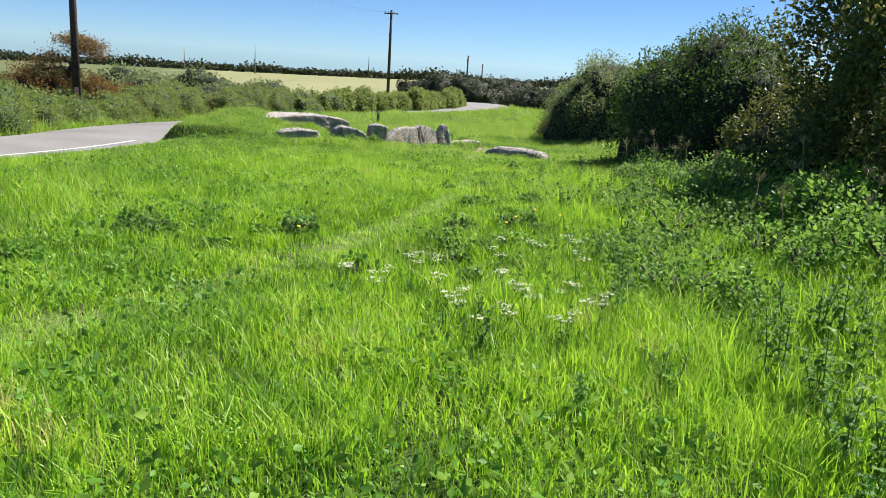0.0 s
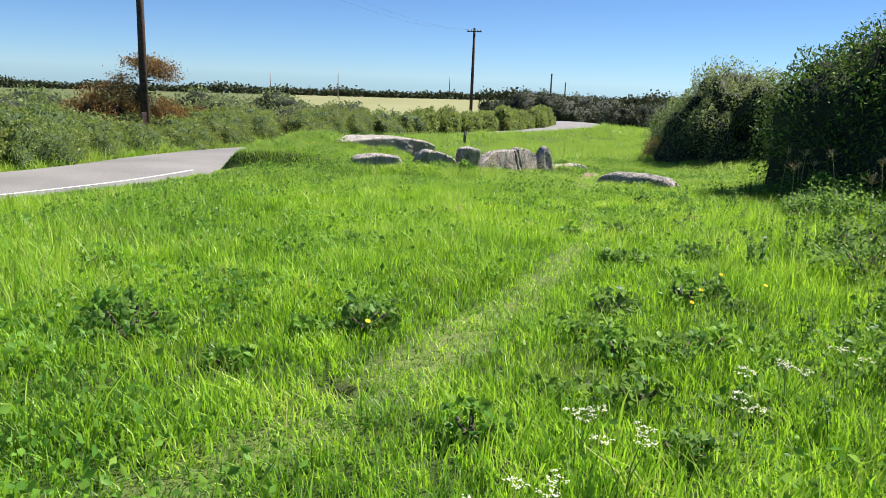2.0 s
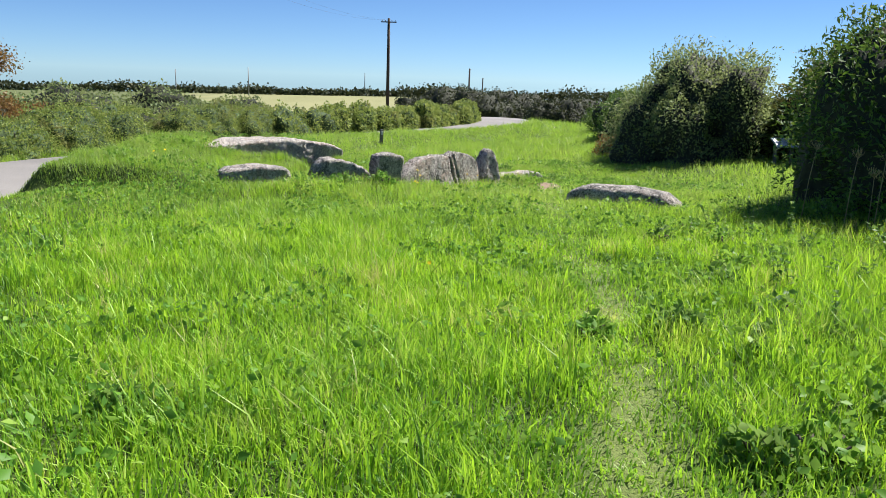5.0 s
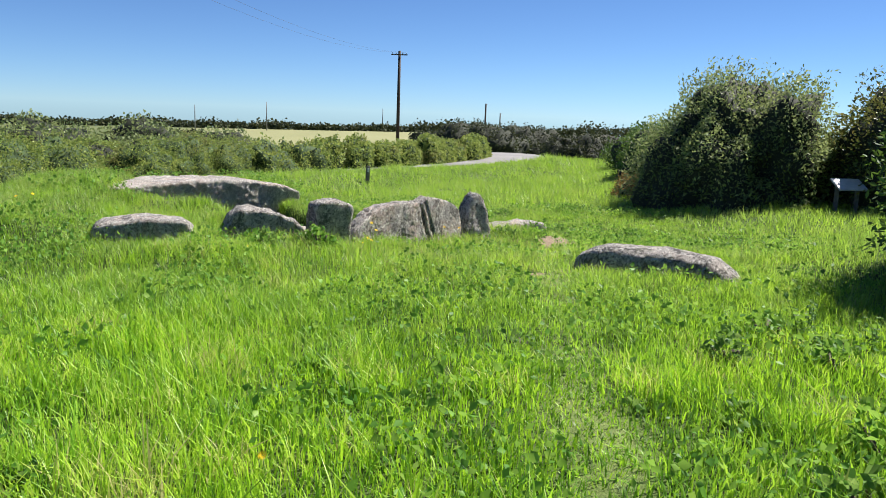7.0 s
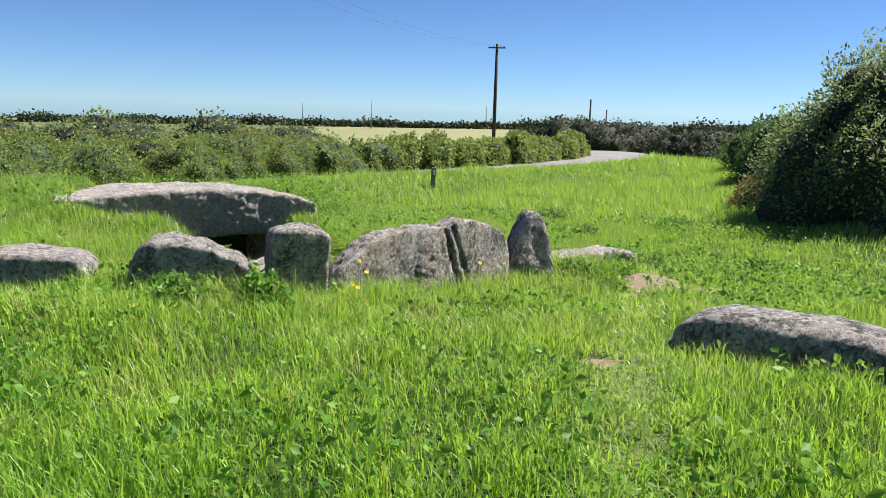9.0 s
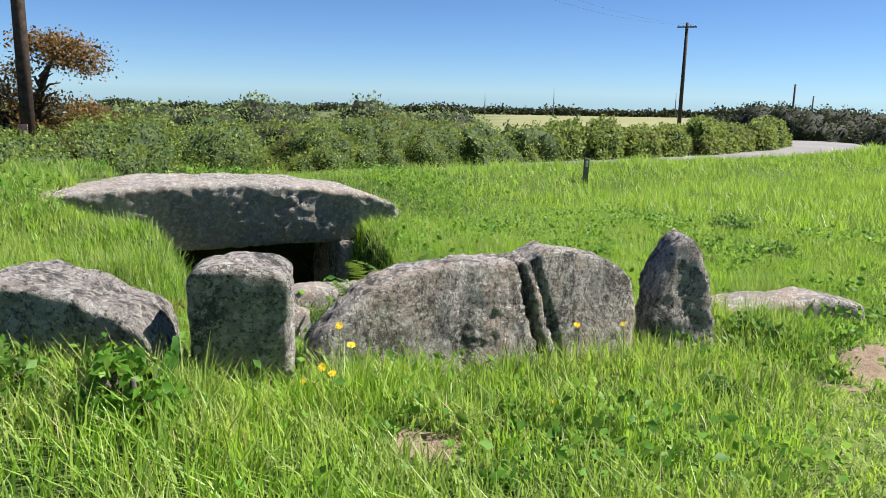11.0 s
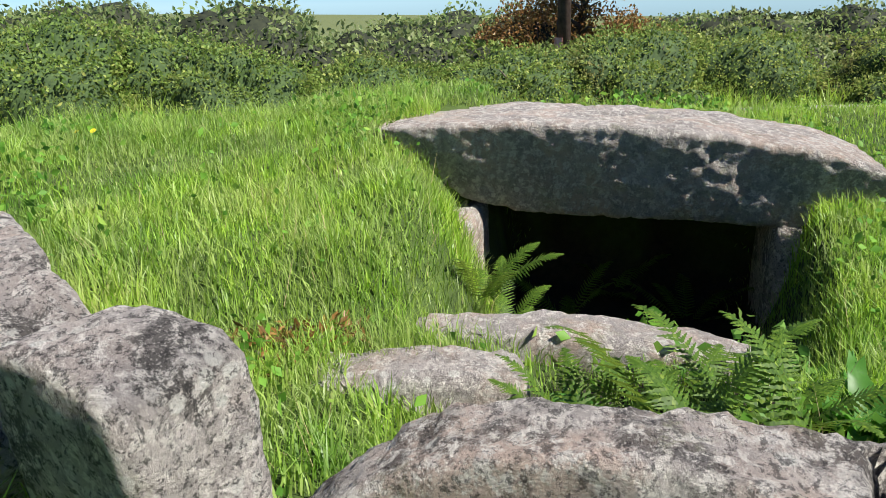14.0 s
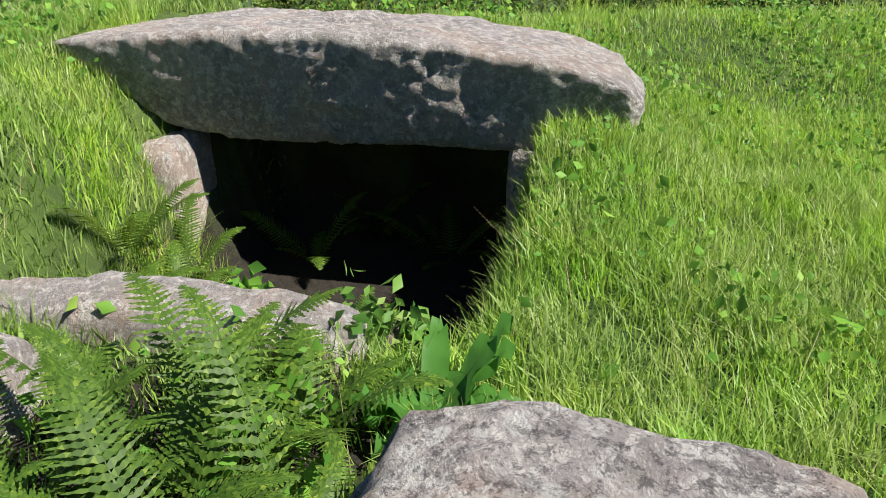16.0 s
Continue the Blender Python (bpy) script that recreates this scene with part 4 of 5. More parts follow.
for kind, x, y, dz, turn, scale in ((1, -2.05, 22.58, 0.0, 10, 0.85), (1, -1.74, 22.42, 0.0, 80, 0.82), (1, -1.95, 22.90, 0.0, 140, 0.8), (2, -1.55, 22.76, 0.0, 200, 0.9), (2, -2.10, 22.28, 0.0, 30, 0.85), (2, -1.78, 22.70, 0.0, 310, 0.9),
                                    (1, -3.85, 22.72, 0.0, 300, 0.72), (2, -3.55, 22.62, 0.0, 20, 0.8), (2, -4.05, 22.98, 0.0, 340, 0.85), (2, -2.9, 23.35, 0.0, 60, 0.6), (2, -2.55, 23.6, 0.0, 200, 0.6), (2, -3.3, 22.95, 0.0, 100, 0.7), (2, -3.62, 22.95, 0.0, 150, 0.7),
                                    (2, -5.0, 24.45, 0.0, 100, 0.9), (1, -4.45, 24.75, 0.0, 40, 0.85), (2, -4.85, 23.95, 0.0, 220, 0.9), (1, -1.62, 22.5, 0.0, 250, 0.8), (2, -1.85, 22.15, 0.0, 170, 0.75), (1, -3.42, 22.62, 0.0, 330, 0.8), (2, -3.75, 22.86, 0.0, 280, 0.9), (1, -3.2, 22.5, 0.0, 20, 0.7), (2, -1.35, 22.62, 0.0, 120, 0.65)):
    fern(kind, x, y, float(land(x, y)) + dz - 0.01, turn, scale)


def broad_leaf(bm, root, turn, length, wide, lift, droop, wave=0.03):
    """One long leaf with a midrib, bent outward."""
    rows = []
    for k in range(9):
        t = k / 8
        r, zz = length * t * (1 - 0.2 * t), length * (lift * t - droop * t * t)
        w = wide * (math.sin(math.pi * min(1, 0.06 + 0.94 * t)) ** 0.7) * (1 - 0.35 * t) * 0.5 + 0.004
        c = Vector((root[0] + r * math.cos(turn), root[1] + r * math.sin(turn), root[2] + zz))
        s = Vector((-math.sin(turn), math.cos(turn), 0))
        ripple = wave * math.sin(k * 2.4)
        rows.append([bm.verts.new(c - s * w + Vector((0, 0, 0.3 * w + ripple))), bm.verts.new(c), bm.verts.new(c + s * w + Vector((0, 0, 0.3 * w - ripple)))])
    for r, q in zip(rows, rows[1:]):
        for j in (0, 1):
            bm.faces.new((r[j], r[j + 1], q[j + 1], q[j]))


def dock(x, y, seed, count, length, wide, label, mat=None, name="dock_plant"):
    rng = random.Random(seed)
    z = float(land(x, y))
    plant = empty(name, (x, y, z))
    for k in range(count):
        bm = bmesh.new()
        broad_leaf(bm, (x, y, z), k * 2.4 + rng.random(), length * rng.uniform(0.6, 1.1), wide * rng.uniform(0.7, 1.1), rng.uniform(0.5, 1.25), rng.uniform(0.3, 0.7))
        part("leaf", bm, mat or LEAF_DOCK, plant)
    return tagged(plant, label, "plant", "broad-leaved plants", "thing")


dock(-1.86, 23.24, 3, 22, 0.30, 0.10, "large bright green dock plant beside the ferns")
dock(-1.42, 22.98, 5, 9, 0.26, 0.09, "bright green dock plant beside the inner stone")
dock(-2.02, 21.98, 6, 7, 0.22, 0.12, "small broad-leaved plant beside the entrance block")
dock(-2.10, 22.18, 16, 6, 0.20, 0.11, "small broad-leaved plant beside the entrance block")
dock(-1.62, 23.30, 9, 13, 0.25, 0.085, "bright green dock plant beside the inner stone")
dock(-2.42, 22.42, 12, 7, 0.18, 0.10, "small broad-leaved plant beside the entrance block")
dock(-2.05, 20.25, 19, 8, 0.24, 0.06, "leafy plant in grass before the stones")
dock(-1.95, 20.35, 17, 7, 0.26, 0.07, "leafy plant in grass before the stones")
WEEDS = "weed clumps in the meadow"
for k, (x, y, r, h) in enumerate(((-3.05, 7.75, 0.30, 0.36), (-3.35, 8.0, 0.2, 0.28), (-1.62, 8.3, 0.24, 0.32), (-1.95, 8.1, 0.18, 0.24), (-2.5, 11.7, 0.16, 0.22), (-2.25, 7.4, 0.16, 0.2), (0.42, 11.3, 0.2, 0.24), (-0.02, 13.1, 0.18, 0.26), (0.62, 13.3, 0.22, 0.28), (-3.7, 6.4, 0.25, 0.3),
                                  (1.3, 11.6, 0.25, 0.3), (-1.2, 16.2, 0.14, 0.18), (1.3, 14.6, 0.22, 0.3), (1.7, 15.2, 0.25, 0.3), (1.1, 13.0, 0.2, 0.26), (-4.2, 9.5, 0.25, 0.3), (-2.0, 14.5, 0.14, 0.2), (2.0, 17.5, 0.25, 0.28), (-0.9, 10.2, 0.14, 0.2), (2.6, 25.2, 0.25, 0.25), (0.4, 27.5, 0.25, 0.28), (-1.4, 26.0, 0.25, 0.25), (-0.2, 29.5, 0.3, 0.3), (1.9, 29.0, 0.3, 0.3), (0.3, 23.28, 0.22, 0.22), (0.75, 23.5, 0.22, 0.2), (1.15, 24.05, 0.25, 0.3), (-2.72, 23.0, 0.2, 0.5), (-3.05, 22.6, 0.2, 0.45), (-1.95, 20.2, 0.18, 0.4), (-2.5, 20.05, 0.2, 0.3), (-0.75, 21.2, 0.14, 0.16), (-0.3, 21.6, 0.16, 0.18), (-1.15, 20.7, 0.12, 0.16), (0.1, 22.1, 0.16, 0.18), (-0.5, 20.6, 0.14, 0.14), (-2.1, 20.3, 0.16, 0.3), (-3.05, 23.3, 0.2, 0.4), (-2.7, 23.4, 0.2, 0.45), (-3.3, 23.0, 0.2, 0.4), (-2.4, 23.3, 0.2, 0.5))):
    bush("weed_clump", "dark green leafy weed clump in the meadow", x, y, r * 1.1, r * 1.1, h, 620, 0.062, LEAF_CLOVER if k % 2 else LEAF_HERB, 400 + k, 0.3, 2.0, 1.7, WEEDS, 0, 0.5, "weed", core=False)
rng = random.Random(44)
for k in range(46):
    y = rng.uniform(6.5, 17.5)
    x = float(np.interp(y, FOOTPATH[:, 1], FOOTPATH[:, 0])) + rng.uniform(0.75, 2.2)
    r = rng.uniform(0.10, 0.26)
    bush("weed_clump", "dark green leafy weed clump in the verge grass", x, y, r, r, rng.uniform(0.16, 0.32), 300, 0.06, LEAF_HERB if k % 3 else LEAF_CLOVER, 450 + k, 0.35, 2.0, 1.6, WEEDS, 0, 0.5, "weed", core=False)
for k in range(16):
    y = rng.uniform(5.0, 18.5)
    x = float(np.interp(y, FOOTPATH[:, 1], FOOTPATH[:, 0])) + rng.choice((-1, 1)) * rng.uniform(0.3, 0.5)
    bush("weed_clump", "low dark weed tuft beside the trodden path", x, y, 0.14, 0.2, rng.uniform(0.1, 0.2), 200, 0.05, LEAF_HERB, 500 + k, 0.35, 2.0, 1.7, WEEDS, 0, 0.5, "weed", core=False)
bush("dry_bracken", "small patch of dry brown bracken litter", -3.12, 21.52, 0.26, 0.3, 0.20, 700, 0.05, LEAF_RUST, 73, 0.4, 2.4, 3.0, "", 0, 0.5, "bracken", core=False)
bush("dry_bracken", "small patch of dry brown bracken litter", -2.35, 22.02, 0.18, 0.3, 0.10, 400, 0.045, LEAF_RUST, 74, 0.4, 2.4, 3.0, "", 0, 0.5, "bracken", core=False)
BANK = "bramble clumps on the bank"
rng = random.Random(21)
for k in range(34):
    y = 5.0 + 14.5 * (k / 34) + rng.uniform(-0.4, 0.4)
    edge = 1.7 + 0.14 * max(0, y - 6)
    x = edge + rng.uniform(0.2, 2.6)
    if y > 17.8 and x < 3.6:
        continue
    r = rng.uniform(0.35, 0.7)
    bush("bramble_clump", "tangled green bramble and nettle clump", x, y, r, r, rng.uniform(0.32, 0.5) + 0.12 * (x - edge), 1200, 0.055, LEAF_CLOVER if k % 3 else LEAF_HERB, 500 + k, 0.35, 2.4, 1.7, BANK, 0, 0.5, "bramble", core=False)
for k in range(12):
    x, y = rng.uniform(4.2, 6.6), rng.uniform(7.2, 13.0)
    bush("bramble_clump", "tall tangled bramble clump under the thorn", x, y, 0.7, 0.7, rng.uniform(0.6, 0.95), 1700, 0.065, LEAF_CLOVER if k % 2 else LEAF_HERB, 560 + k, 0.35, 2.4, 1.7, BANK, 0, 0.5, "bramble", core=False)
for k in range(26):
    y = rng.uniform(7.5, 19)
    x = 3.0 + 0.06 * y + rng.uniform(-0.4, 1.8)
    z = float(land(x, y))
    plant = empty("dead_stalk", (x, y, z))
    h = rng.uniform(0.7, 1.15)
    bm = bmesh.new()
    lx, ly = rng.uniform(-0.15, 0.15), rng.uniform(-0.15, 0.15)
    tube(bm, [(x, y, z - 0.05), (x + lx * 0.5, y + ly * 0.5, z + h * 0.6), (x + lx, y + ly, z + h)], [0.007, 0.005, 0.003], 5)
    part("stem", bm, DRY, plant)
    bm = bmesh.new()
    for j in range(26):
        a = rng.uniform(0, 6.28)
        q = Vector((x + lx + rng.gauss(0, 0.05), y + ly + rng.gauss(0, 0.05), z + h + rng.gauss(0, 0.03)))
        tube(bm, [(x + lx, y + ly, z + h - 0.08), q, q + Vector((0, 0, 0.018))], [0.0015, 0.002, 0.006], 3)
    part("seed_head", bm, DRY, plant, "dry brown seed head")
    tagged(plant, "dead brown hogweed stalk on the bank", "weed", "dead stalks", "thing")


def herb_mesh(seed, height=0.6, leaf=0.10):
    """A leafy upright stem with pairs of toothed leaves."""
    rng = random.Random(seed)
    bm = bmesh.new()
    for s in range(3):
        bx, by, lx, ly = rng.uniform(-0.08, 0.08), rng.uniform(-0.08, 0.08), rng.uniform(-0.12, 0.12), rng.uniform(-0.12, 0.12)
        h = height * rng.uniform(0.65, 1.05)
        tube(bm, [(bx, by, -0.03), (bx + lx * 0.4, by + ly * 0.4, h * 0.5), (bx + lx, by + ly, h)], [0.005, 0.004, 0.002], 4)
        for k in range(7):
            t = 0.15 + 0.85 * k / 6
            p = (bx + lx * t * t, by + ly * t * t, h * t)
            for half in (0, math.pi):
                broad_leaf(bm, p, k * 1.57 + half + rng.uniform(-0.3, 0.3), leaf * rng.uniform(0.7, 1.2) * (1.1 - 0.5 * t), leaf * 0.55, rng.uniform(-0.1, 0.6), rng.uniform(0.3, 0.8), 0.004)
    me = bpy.data.meshes.new("nettle")
    bm.to_mesh(me)
    bm.free()
    me.materials.append(LEAF_HERB)
    return me


herbs = [herb_mesh(k, 0.40 + 0.05 * k, 0.062 + 0.006 * k) for k in range(4)]
rng = random.Random(8)
placed = 0
while placed < 190:
    y = rng.uniform(2.0, 19.0)
    x = rng.uniform(0.2, 5.0)
    edge = 0.3 + 0.10 * max(0, y - 6) + 0.5 * math.sin(y * 0.9)
    if x < edge + 0.4 or (y > 17.5 and x < 3.2) or rng.random() > 0.25 + 0.3 * (x - edge):
        continue
    ob = new("nettle", herbs[rng.randrange(4)])
    ob.matrix_basis = pose(x, y, float(land(x, y)), rng.uniform(-8, 8), rng.uniform(-8, 8), rng.uniform(0, 360)) @ Matrix.Scale(rng.uniform(0.7, 1.15) * (0.75 + 0.12 * min(3, x - edge)), 4)
    tagged(ob, "leafy green nettle in the rank verge", "weed", "nettles on the bank", "thing")
    placed += 1


def parsley_mesh(seed):
    """White umbels on branching stems; stems and flowers as two meshes."""
    rng = random.Random(seed)
    stems, heads = bmesh.new(), bmesh.new()
    for s in range(3):
        h = rng.uniform(0.40, 0.62)
        lx, ly = rng.uniform(-0.16, 0.16), rng.uniform(-0.16, 0.16)
        tube(stems, [(0, 0, -0.02), (lx * 0.4, ly * 0.4, h * 0.5), (lx, ly, h * 0.85)], [0.005, 0.004, 0.003], 4)
        for k in range(7):
            a = k * 0.9 + rng.random()
            r = 0.018 + 0.045 * (k > 0)
            cx, cy, cz = lx + r * math.cos(a), ly + r * math.sin(a), h + rng.uniform(-0.015, 0.01)
            tube(stems, [(lx, ly, h * 0.85), (cx, cy, cz)], [0.002, 0.001], 3)
            for j in range(9):
                q = (cx + rng.gauss(0, 0.013), cy + rng.gauss(0, 0.013), cz + rng.gauss(0, 0.004))
                r = rng.uniform(0.005, 0.008)
                heads.faces.new([heads.verts.new((q[0] + r * math.cos(1.257 * i), q[1] + r * math.sin(1.257 * i), q[2] + rng.gauss(0, 0.002))) for i in range(5)])
    out = []
    for nm, bm, mat in (("stem", stems, STEM), ("flower", heads, UMBEL)):
        me = bpy.data.meshes.new(nm)
        bm.to_mesh(me)
        bm.free()
        me.materials.append(mat)
        out.append(me)
    return out


parsleys = [parsley_mesh(k) for k in range(3)]
for k, (x, y) in enumerate(((-0.45, 5.75), (-0.28, 6.45), (0.5, 6.75), (0.5, 5.45), (0.62, 5.25), (0.15, 5.3), (-0.1, 6.2), (0.8, 4.7), (1.2, 6.6), (-0.6, 5.2), (2.3, 9.2), (0.95, 5.5), (0.35, 4.6), (1.1, 5.1), (0.05, 4.9), (1.3, 7.6), (0.9, 7.4))):
    z = float(land(x, y))
    plant = empty("cow_parsley", (x, y, z))
    for nm, me in zip(("stem", "flower"), parsleys[k % 3]):
        ob = new(nm, me)
        ob.parent = plant
        ob.rotation_euler.z = k * 1.1
        ob.scale = [0.56 + 0.05 * (k % 5)] * 3
    tagged(ob, kind="stuff")
    tagged(plant, "cow parsley with flat white flower heads", "flower", "cow parsley", "thing")


def hawkbit(x, y, z, h, seed):
    """A yellow flower head on a thin stem."""
    g = float(land(x, y))
    plant = empty("yellow_flower", (x, y, g))
    bm = bmesh.new()
    tube(bm, [(x, y, g - 0.02), (x + 0.01, y, (g + z) / 2), (x, y, z)], [0.003, 0.002, 0.002], 4)
    part("stem", bm, STEM, plant)
    bm = bmesh.new()
    rng = random.Random(seed)
    tilt = pose(x, y, z, rng.uniform(15, 45), rng.uniform(-20, 30), 0)
    for ring, (n, r) in enumerate(((12, h), (9, h * 0.65), (5, h * 0.35))):
        for k in range(n):
            a = 6.2832 * k / n + ring * 0.3
            q = [tilt @ Vector((r * f * math.cos(a + s), r * f * math.sin(a + s), 0.004 * ring + 0.004 * f)) for f, s in ((0.1, 0), (0.8, -0.2), (1.0, 0), (0.8, 0.2))]
            bm.faces.new([bm.verts.new(p) for p in q])
    part("petals", bm, YELLOW, plant)
    tagged(plant, "yellow hawkbit flower on a thin stem", "flower", "yellow flowers", "thing")


for k, (x, y, z) in enumerate(((-1.47, 20.98, 0.42), (-1.42, 21.0, 0.33), (-1.50, 20.88, 0.25), (-1.46, 20.90, 0.22), (-1.55, 20.80, 0.20), (-0.62, 22.05, 0.25), (-0.55, 21.35, 0.08), (-0.42, 22.35, 0.2),
                               (-5.6, 20.9, 0.62), (-5.75, 20.8, 0.6), (0.9, 9.6, 0.6), (1.2, 10.2, 0.6), (0.75, 9.2, 0.6), (1.5, 9.9, 0.6), (-1.55, 8.0, 0.65), (-1.1, 14.6, 0.4), (-2.6, 19.6, 0.32), (-2.4, 19.75, 0.3))):
    hawkbit(x, y, z, 0.021, k)


# ---- grass ----
STONES = [((-1.70, 21.13), (-0.36, 22.56), 0.42), ((-0.33, 22.72), (0.07, 22.9), 0.36), ((-2.11, 20.72), (-1.72, 20.98), 0.34), ((-3.02, 20.18), (-2.18, 20.58), 0.5), ((-4.4, 19.86), (-3.4, 20.26), 0.5),
          ((0.80, 20.42), (2.50, 19.56), 0.70), ((0.12, 23.42), (0.98, 24.02), 0.42), ((-3.14, 21.98), (-2.22, 23.16), 0.26), ((-2.70, 21.60), (-2.38, 22.24), 0.26), ((-1.42, 22.42), (-0.62, 23.22), 0.4), ((-5.2, 22.9), (-3.25, 25.28), 0.72)]


def on_stone(x, y):
    hit = np.zeros(x.shape, bool)
    for a, b, deep in STONES:
        dx, dy = b[0] - a[0], b[1] - a[1]
        l = math.hypot(dx, dy)
        u = ((x - a[0]) * dx + (y - a[1]) * dy) / l
        v = (-(x - a[0]) * dy + (y - a[1]) * dx) / l
        hit |= (u > 0.02) & (u < l - 0.02) & (v > 0.03) & (v < deep - 0.03)
    return hit


def grass(name, label, x0, x1, y0, y1, density, width, length, material, seed, keep=None, rows=2):
    """Bent blades of grass over a stretch of the meadow."""
    rng = np.random.default_rng(seed)
    n = int((x1 - x0) * (y1 - y0) * density)
    x, y = rng.uniform(x0, x1, n), rng.uniform(y0, y1, n)
    tread, bare = np.clip(treading(x, y), 0, 1), bareness(x, y)
    tuft = value_noise(x, y, 2.2, 41, 2)
    lush = value_noise(x, y, 0.45, 43, 3)
    d, _ = road_at(x, y)
    u, v = cap_uv(x, y)
    chamber = (u > np.where(v < -0.45, 1.55, 0.8)) & (u < 2.35) & (v > -1.8) & (v < 1.6)
    ok = (d > 1.85) & ~on_stone(x, y) & ~chamber & (rng.random(n) > 0.40 * tread * (0.4 + 0.6 * rng.random(n))) & (rng.random(n) > 1.1 * bare)
    if keep is not None:
        ok &= keep(x, y)
    fernery = smoothstep(1.0, 0.6, np.hypot((x + 1.95) / 0.62, (y - 22.6) / 0.75))
    ok &= rng.random(n) > 0.85 * fernery
    ok &= rng.random(n) < 0.45 + 0.9 * tuft
    x, y, tread, tuft, lush, bare = (a[ok] for a in (x, y, tread, tuft, lush, bare))
    n = len(x)
    z = land(x, y)
    rd, _ = road_at(x, y)
    low_verge = 1 - 0.55 * smoothstep(4.4, 3.0, rd) * smoothstep(21, 18, y)
    rank = smoothstep(0.3, 2.4, x - 0.10 * np.maximum(0, y - 6) - 0.5 * np.sin(y * 0.9)) * smoothstep(20, 16, y)
    verge = smoothstep(-3.2, -5.0, x) * smoothstep(19, 12, y)
    tall = length * (0.36 + 0.6 * lush + 1.15 * np.maximum(0, tuft - 0.42) + 0.45 * rank + 0.3 * verge) * (1 - 0.66 * tread) * (1 - 0.5 * bare) * low_verge * (0.55 + 0.75 * rng.random(n))
    lean = rng.uniform(0, 6.2832, n) + 0.8 * np.sin(tuft * 9)
    bend = tall * np.minimum(1.2, 0.15 + 0.85 * rng.random(n) + 0.5 * tread)
    face = lean + rng.normal(size=n) * 0.5 + 1.57
    w = width * (0.6 + 0.8 * rng.random(n))
    sx, sy = np.cos(face) * w / 2, np.sin(face) * w / 2
    bx, by = np.cos(lean) * bend, np.sin(lean) * bend
    hz = np.sqrt(np.maximum(tall ** 2 - 0.6 * bend ** 2, (0.35 * tall) ** 2))
    P = lambda a, b, c: np.column_stack([a, b, c])
    base0, base1 = P(x - sx, y - sy, z - 0.015), P(x + sx, y + sy, z - 0.015)
    m0, m1 = P(x - sx * 0.85 + bx * 0.3, y - sy * 0.85 + by * 0.3, z + hz * 0.6), P(x + sx * 0.85 + bx * 0.3, y + sy * 0.85 + by * 0.3, z + hz * 0.6)
    tip = P(x + bx, y + by, z + hz)
    i = np.arange(n)[:, None]
    if rows == 2:
        verts = np.stack([base0, base1, m0, m1, tip], 1).reshape(-1, 3)
        tris = np.concatenate([5 * i + np.array([[0, 1, 3]]), 5 * i + np.array([[0, 3, 2]]), 5 * i + np.array([[2, 3, 4]])], 1).reshape(-1, 3)
        per = 5
    else:
        verts = np.stack([base0, base1, tip], 1).reshape(-1, 3)
        tris = 3 * i + np.array([[0, 1, 2]])
        per = 3
    tint = np.clip(0.08 + 0.66 * rng.random(n) + 0.5 * (lush - 0.5) + 1.0 * (value_noise(x, y, 4.0, 47, 2) - 0.5) + 0.35 * (tuft - 0.5) + 0.10 * tread + (rng.random(n) < 0.035) * 0.3, 0, 1)
    me = tri_mesh(name, verts, tris, {"tint": np.repeat(tint, per)})
    tagged(link(name, me, material, smooth=False), label, "grass", kind="stuff")


NEAR = lambda x, y: (x > -3.6 - 0.06 * y) & (x < 3.4)
grass("meadow_grass", "lush bright green meadow grass", -5.2, 3.4, 1.2, 21.5, 2150, 0.0075, 0.165, GRASS, 1, NEAR)
grass("meadow_grass", "bright green grass round the tomb", -8.5, 4.0, 19.0, 30.0, 1800, 0.0072, 0.125, GRASS, 2, lambda x, y: ~(NEAR(x, y) & (y < 21.5)) & (x > -8))
grass("meadow_grass", "rank green grass along the verges", -12.5, 9.0, -1.0, 24.0, 700, 0.012, 0.21, GRASS_TALL, 3, lambda x, y: ~(NEAR(x, y) & (y > 1.2) & (y < 21.5)) & ~((y > 19) & (x > -8) & (x < 4)), 1)
grass("meadow_grass", "bright green meadow grass toward the lane", -16.0, 9.0, 24.0, 48.0, 420, 0.018, 0.22, GRASS, 4, lambda x, y: (y > 30) | (x < -8) | (x > 4), 1)
grass("meadow_grass", "grass along the far hedge foot", -24.0, 14.0, -2.0, 62.0, 90, 0.035, 0.36, GRASS_TALL, 5, lambda x, y: ((x < -11) & (y < 40)) | (y > 46), 1)
grass("verge_grass", "long pale green grass at the hedge foot", -18.0, 8.0, 2.0, 58.0, 300, 0.022, 0.42, GRASS_TALL, 7, lambda x, y: (road_at(x, y)[0] < 3.6) & (x < np.interp(y, ROAD3[:, 1], ROAD3[:, 0])), 1)
grass("mound_grass", "thick pale grass over the mound and its slopes", -8.0, -2.2, 19.6, 24.6, 1500, 0.007, 0.15, GRASS_TALL, 8, None, 1)
KERB_FOOT = [(-4.5, 19.75), (-3.4, 20.15), (-2.6, 20.3), (-1.7, 20.85), (-1.0, 21.7), (-0.3, 22.55), (0.1, 22.8)]
kerb_at = charted(np.array(KERB_FOOT))
grass("tomb_grass", "fine soft grass on the bank beside the chamber", -4.2, 1.2, 22.6, 27.0, 2600, 0.0052, 0.17, GRASS_TALL, 10)
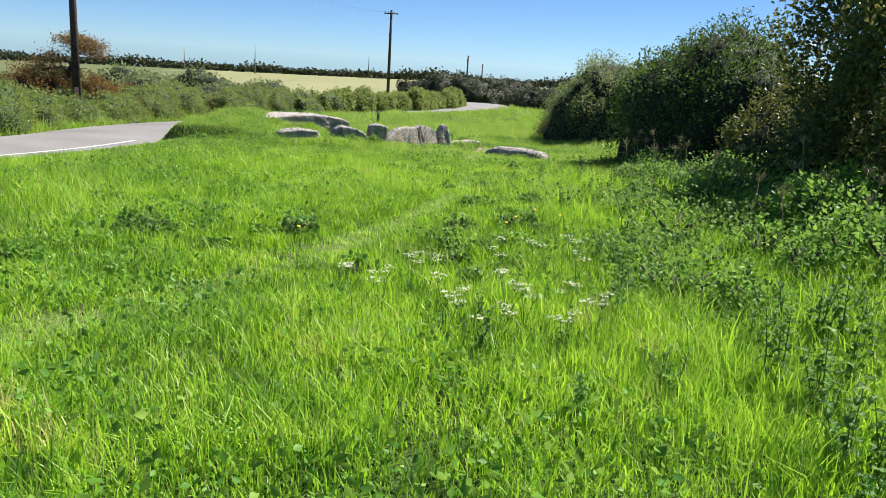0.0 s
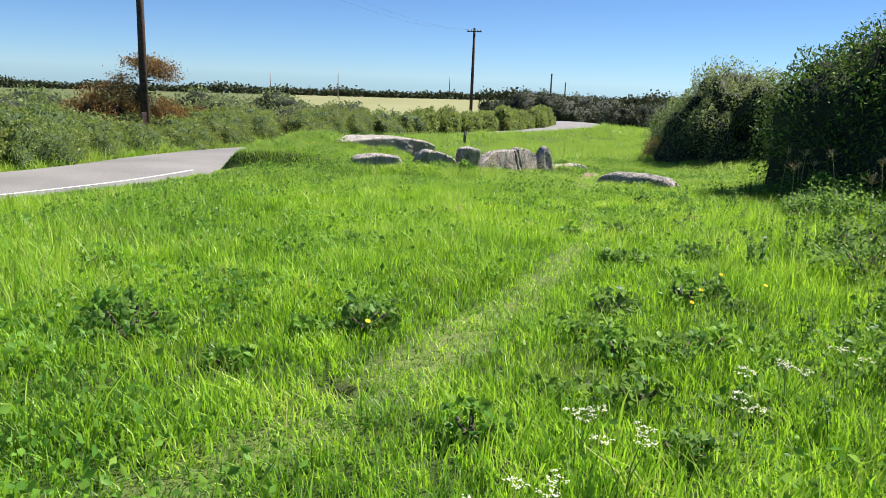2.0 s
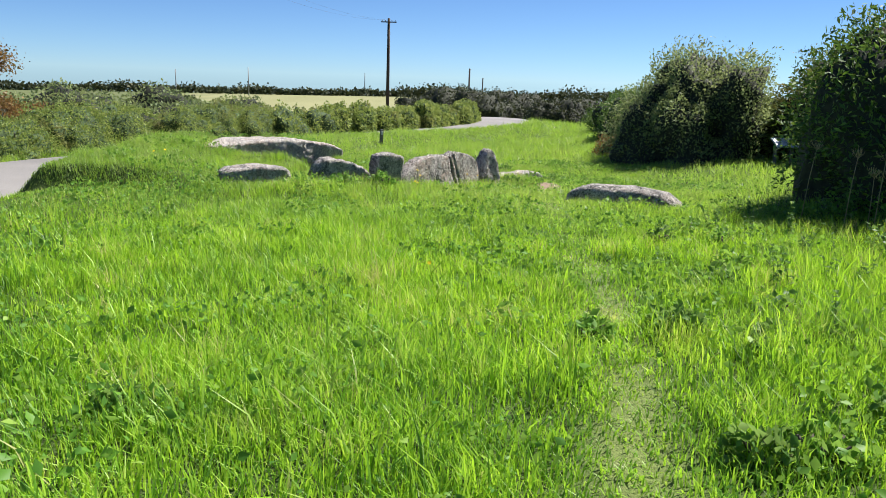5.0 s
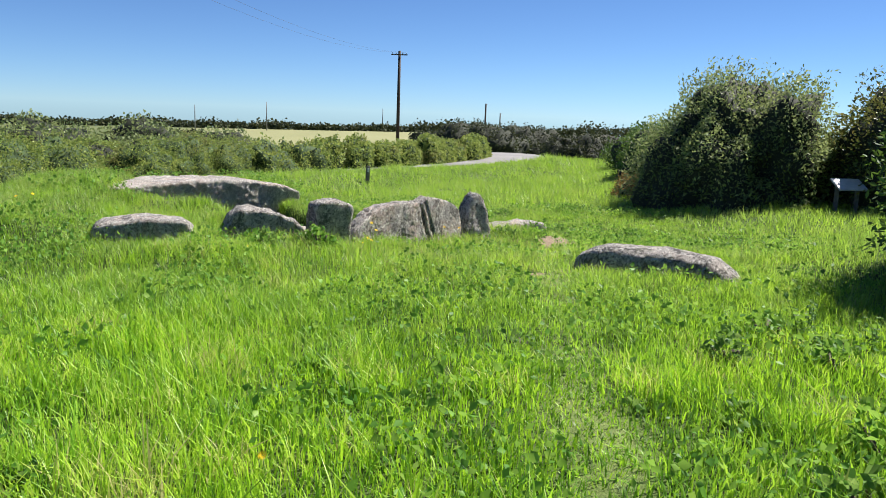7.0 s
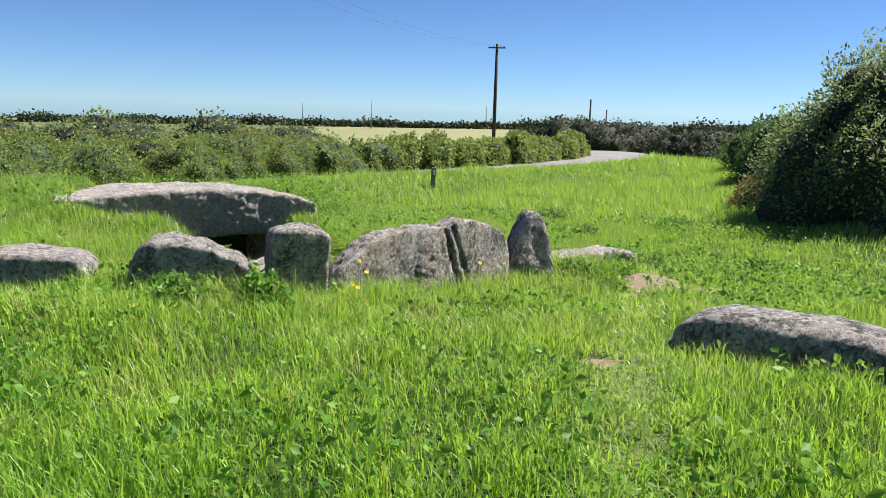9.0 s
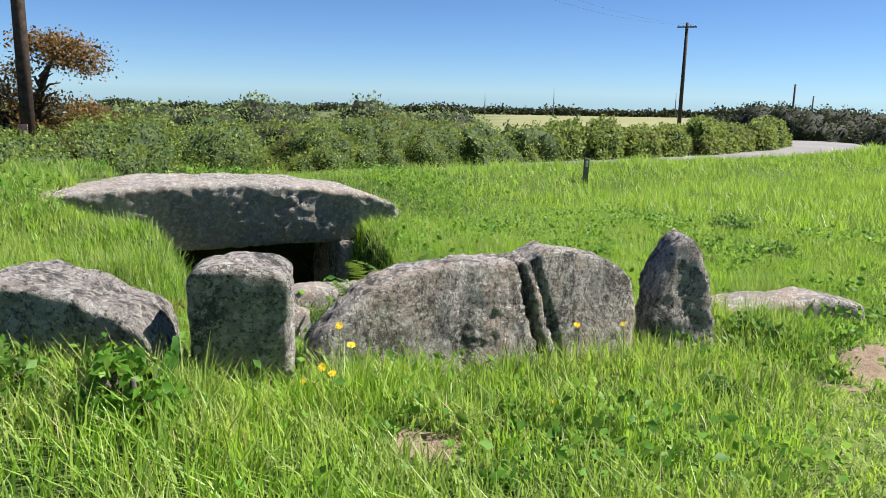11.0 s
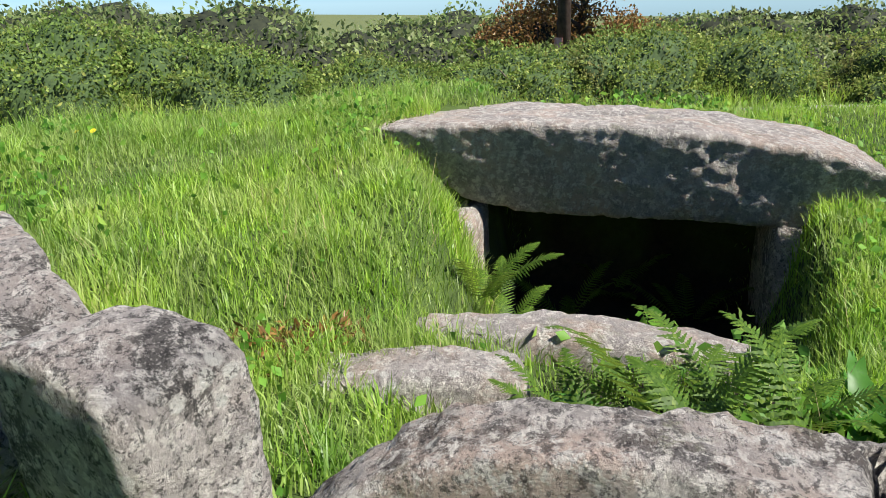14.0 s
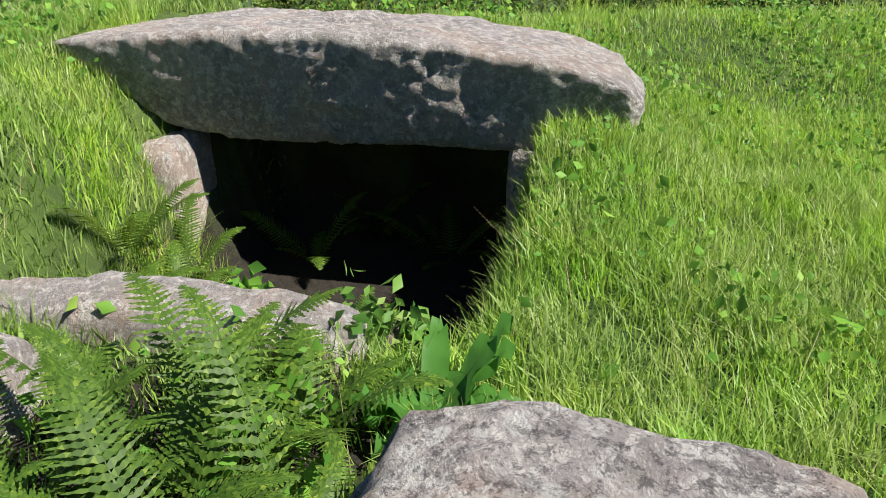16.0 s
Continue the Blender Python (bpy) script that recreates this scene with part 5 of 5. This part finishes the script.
grass("mound_grass", "long soft pale grass tufts over the mound", -7.0, -2.7, 20.4, 23.6, 1500, 0.0045, 0.24, GRASS_TALL, 11, lambda x, y: ((cap_uv(x, y)[0] < -0.15) | (cap_uv(x, y)[1] < -0.9)) & ((x < -5.4) | (x > -3.6)))
grass("kerb_grass", "long grass along the foot of the kerb stones", -4.9, 0.5, 19.3, 23.0, 1500, 0.006, 0.24, GRASS, 12, lambda x, y: kerb_at(x, y)[0] < 0.32 * (0.4 + value_noise(x, y, 2.0, 77)))
grass("dry_grass", "bleached dry grass at the kerb foot", -3.6, 0.6, 19.2, 22.6, 260, 0.0045, 0.17, DRY, 13, lambda x, y: (kerb_at(x, y)[0] < 0.9) & (value_noise(x, y, 1.4, 83) > 0.5))
grass("tall_grass", "taller bent grass blades standing above the sward", -5.2, 3.6, 1.0, 16.0, 150, 0.009, 0.27, GRASS, 9, lambda x, y: treading(x, y) < 0.15)
grass("dry_grass", "straw-coloured dry grass stems in the meadow", -7.0, 5.0, 0.0, 30.0, 40, 0.0035, 0.27, DRY, 6, lambda x, y: (y > 18.5) | (x > 1.0) | (x < -3.5), 1)


def ground_leaves():
    """Clover, buttercup and dock leaves low among the grass."""
    rng = np.random.default_rng(12)
    n = 110000
    x, y = rng.uniform(-6.5, 4.5, n), rng.uniform(1.0, 30.0, n)
    d, _ = road_at(x, y)
    u, v = cap_uv(x, y)
    patch = value_noise(x, y, 1.1, 61, 3)
    ok = (rng.random(n) < smoothstep(0.48, 0.62, patch) + 0.06) & (d > 2.0) & ~on_stone(x, y) & ~((u > 0.7) & (u < 2.4) & (v > -1.9) & (v < 1.6)) & (treading(x, y) < 0.5)
    x, y, patch = x[ok], y[ok], patch[ok]
    z = land(x, y) + 0.03 + rng.random(len(x)) * (0.06 + 0.16 * patch)
    up = np.tile([0.0, 0.0, 0.4], (len(x), 1)) + rng.normal(size=(len(x), 3)) * 0.7
    me = leaves_mesh("low_leaves", np.column_stack([x, y, z]), 0.03 + 0.045 * rng.random(len(x)) ** 2, up, 1.5, rng)
    tagged(link("meadow_leaves", me, LEAF_CLOVER, smooth=False), "small clover and weed leaves among the grass", "leaves", kind="stuff")


ground_leaves()
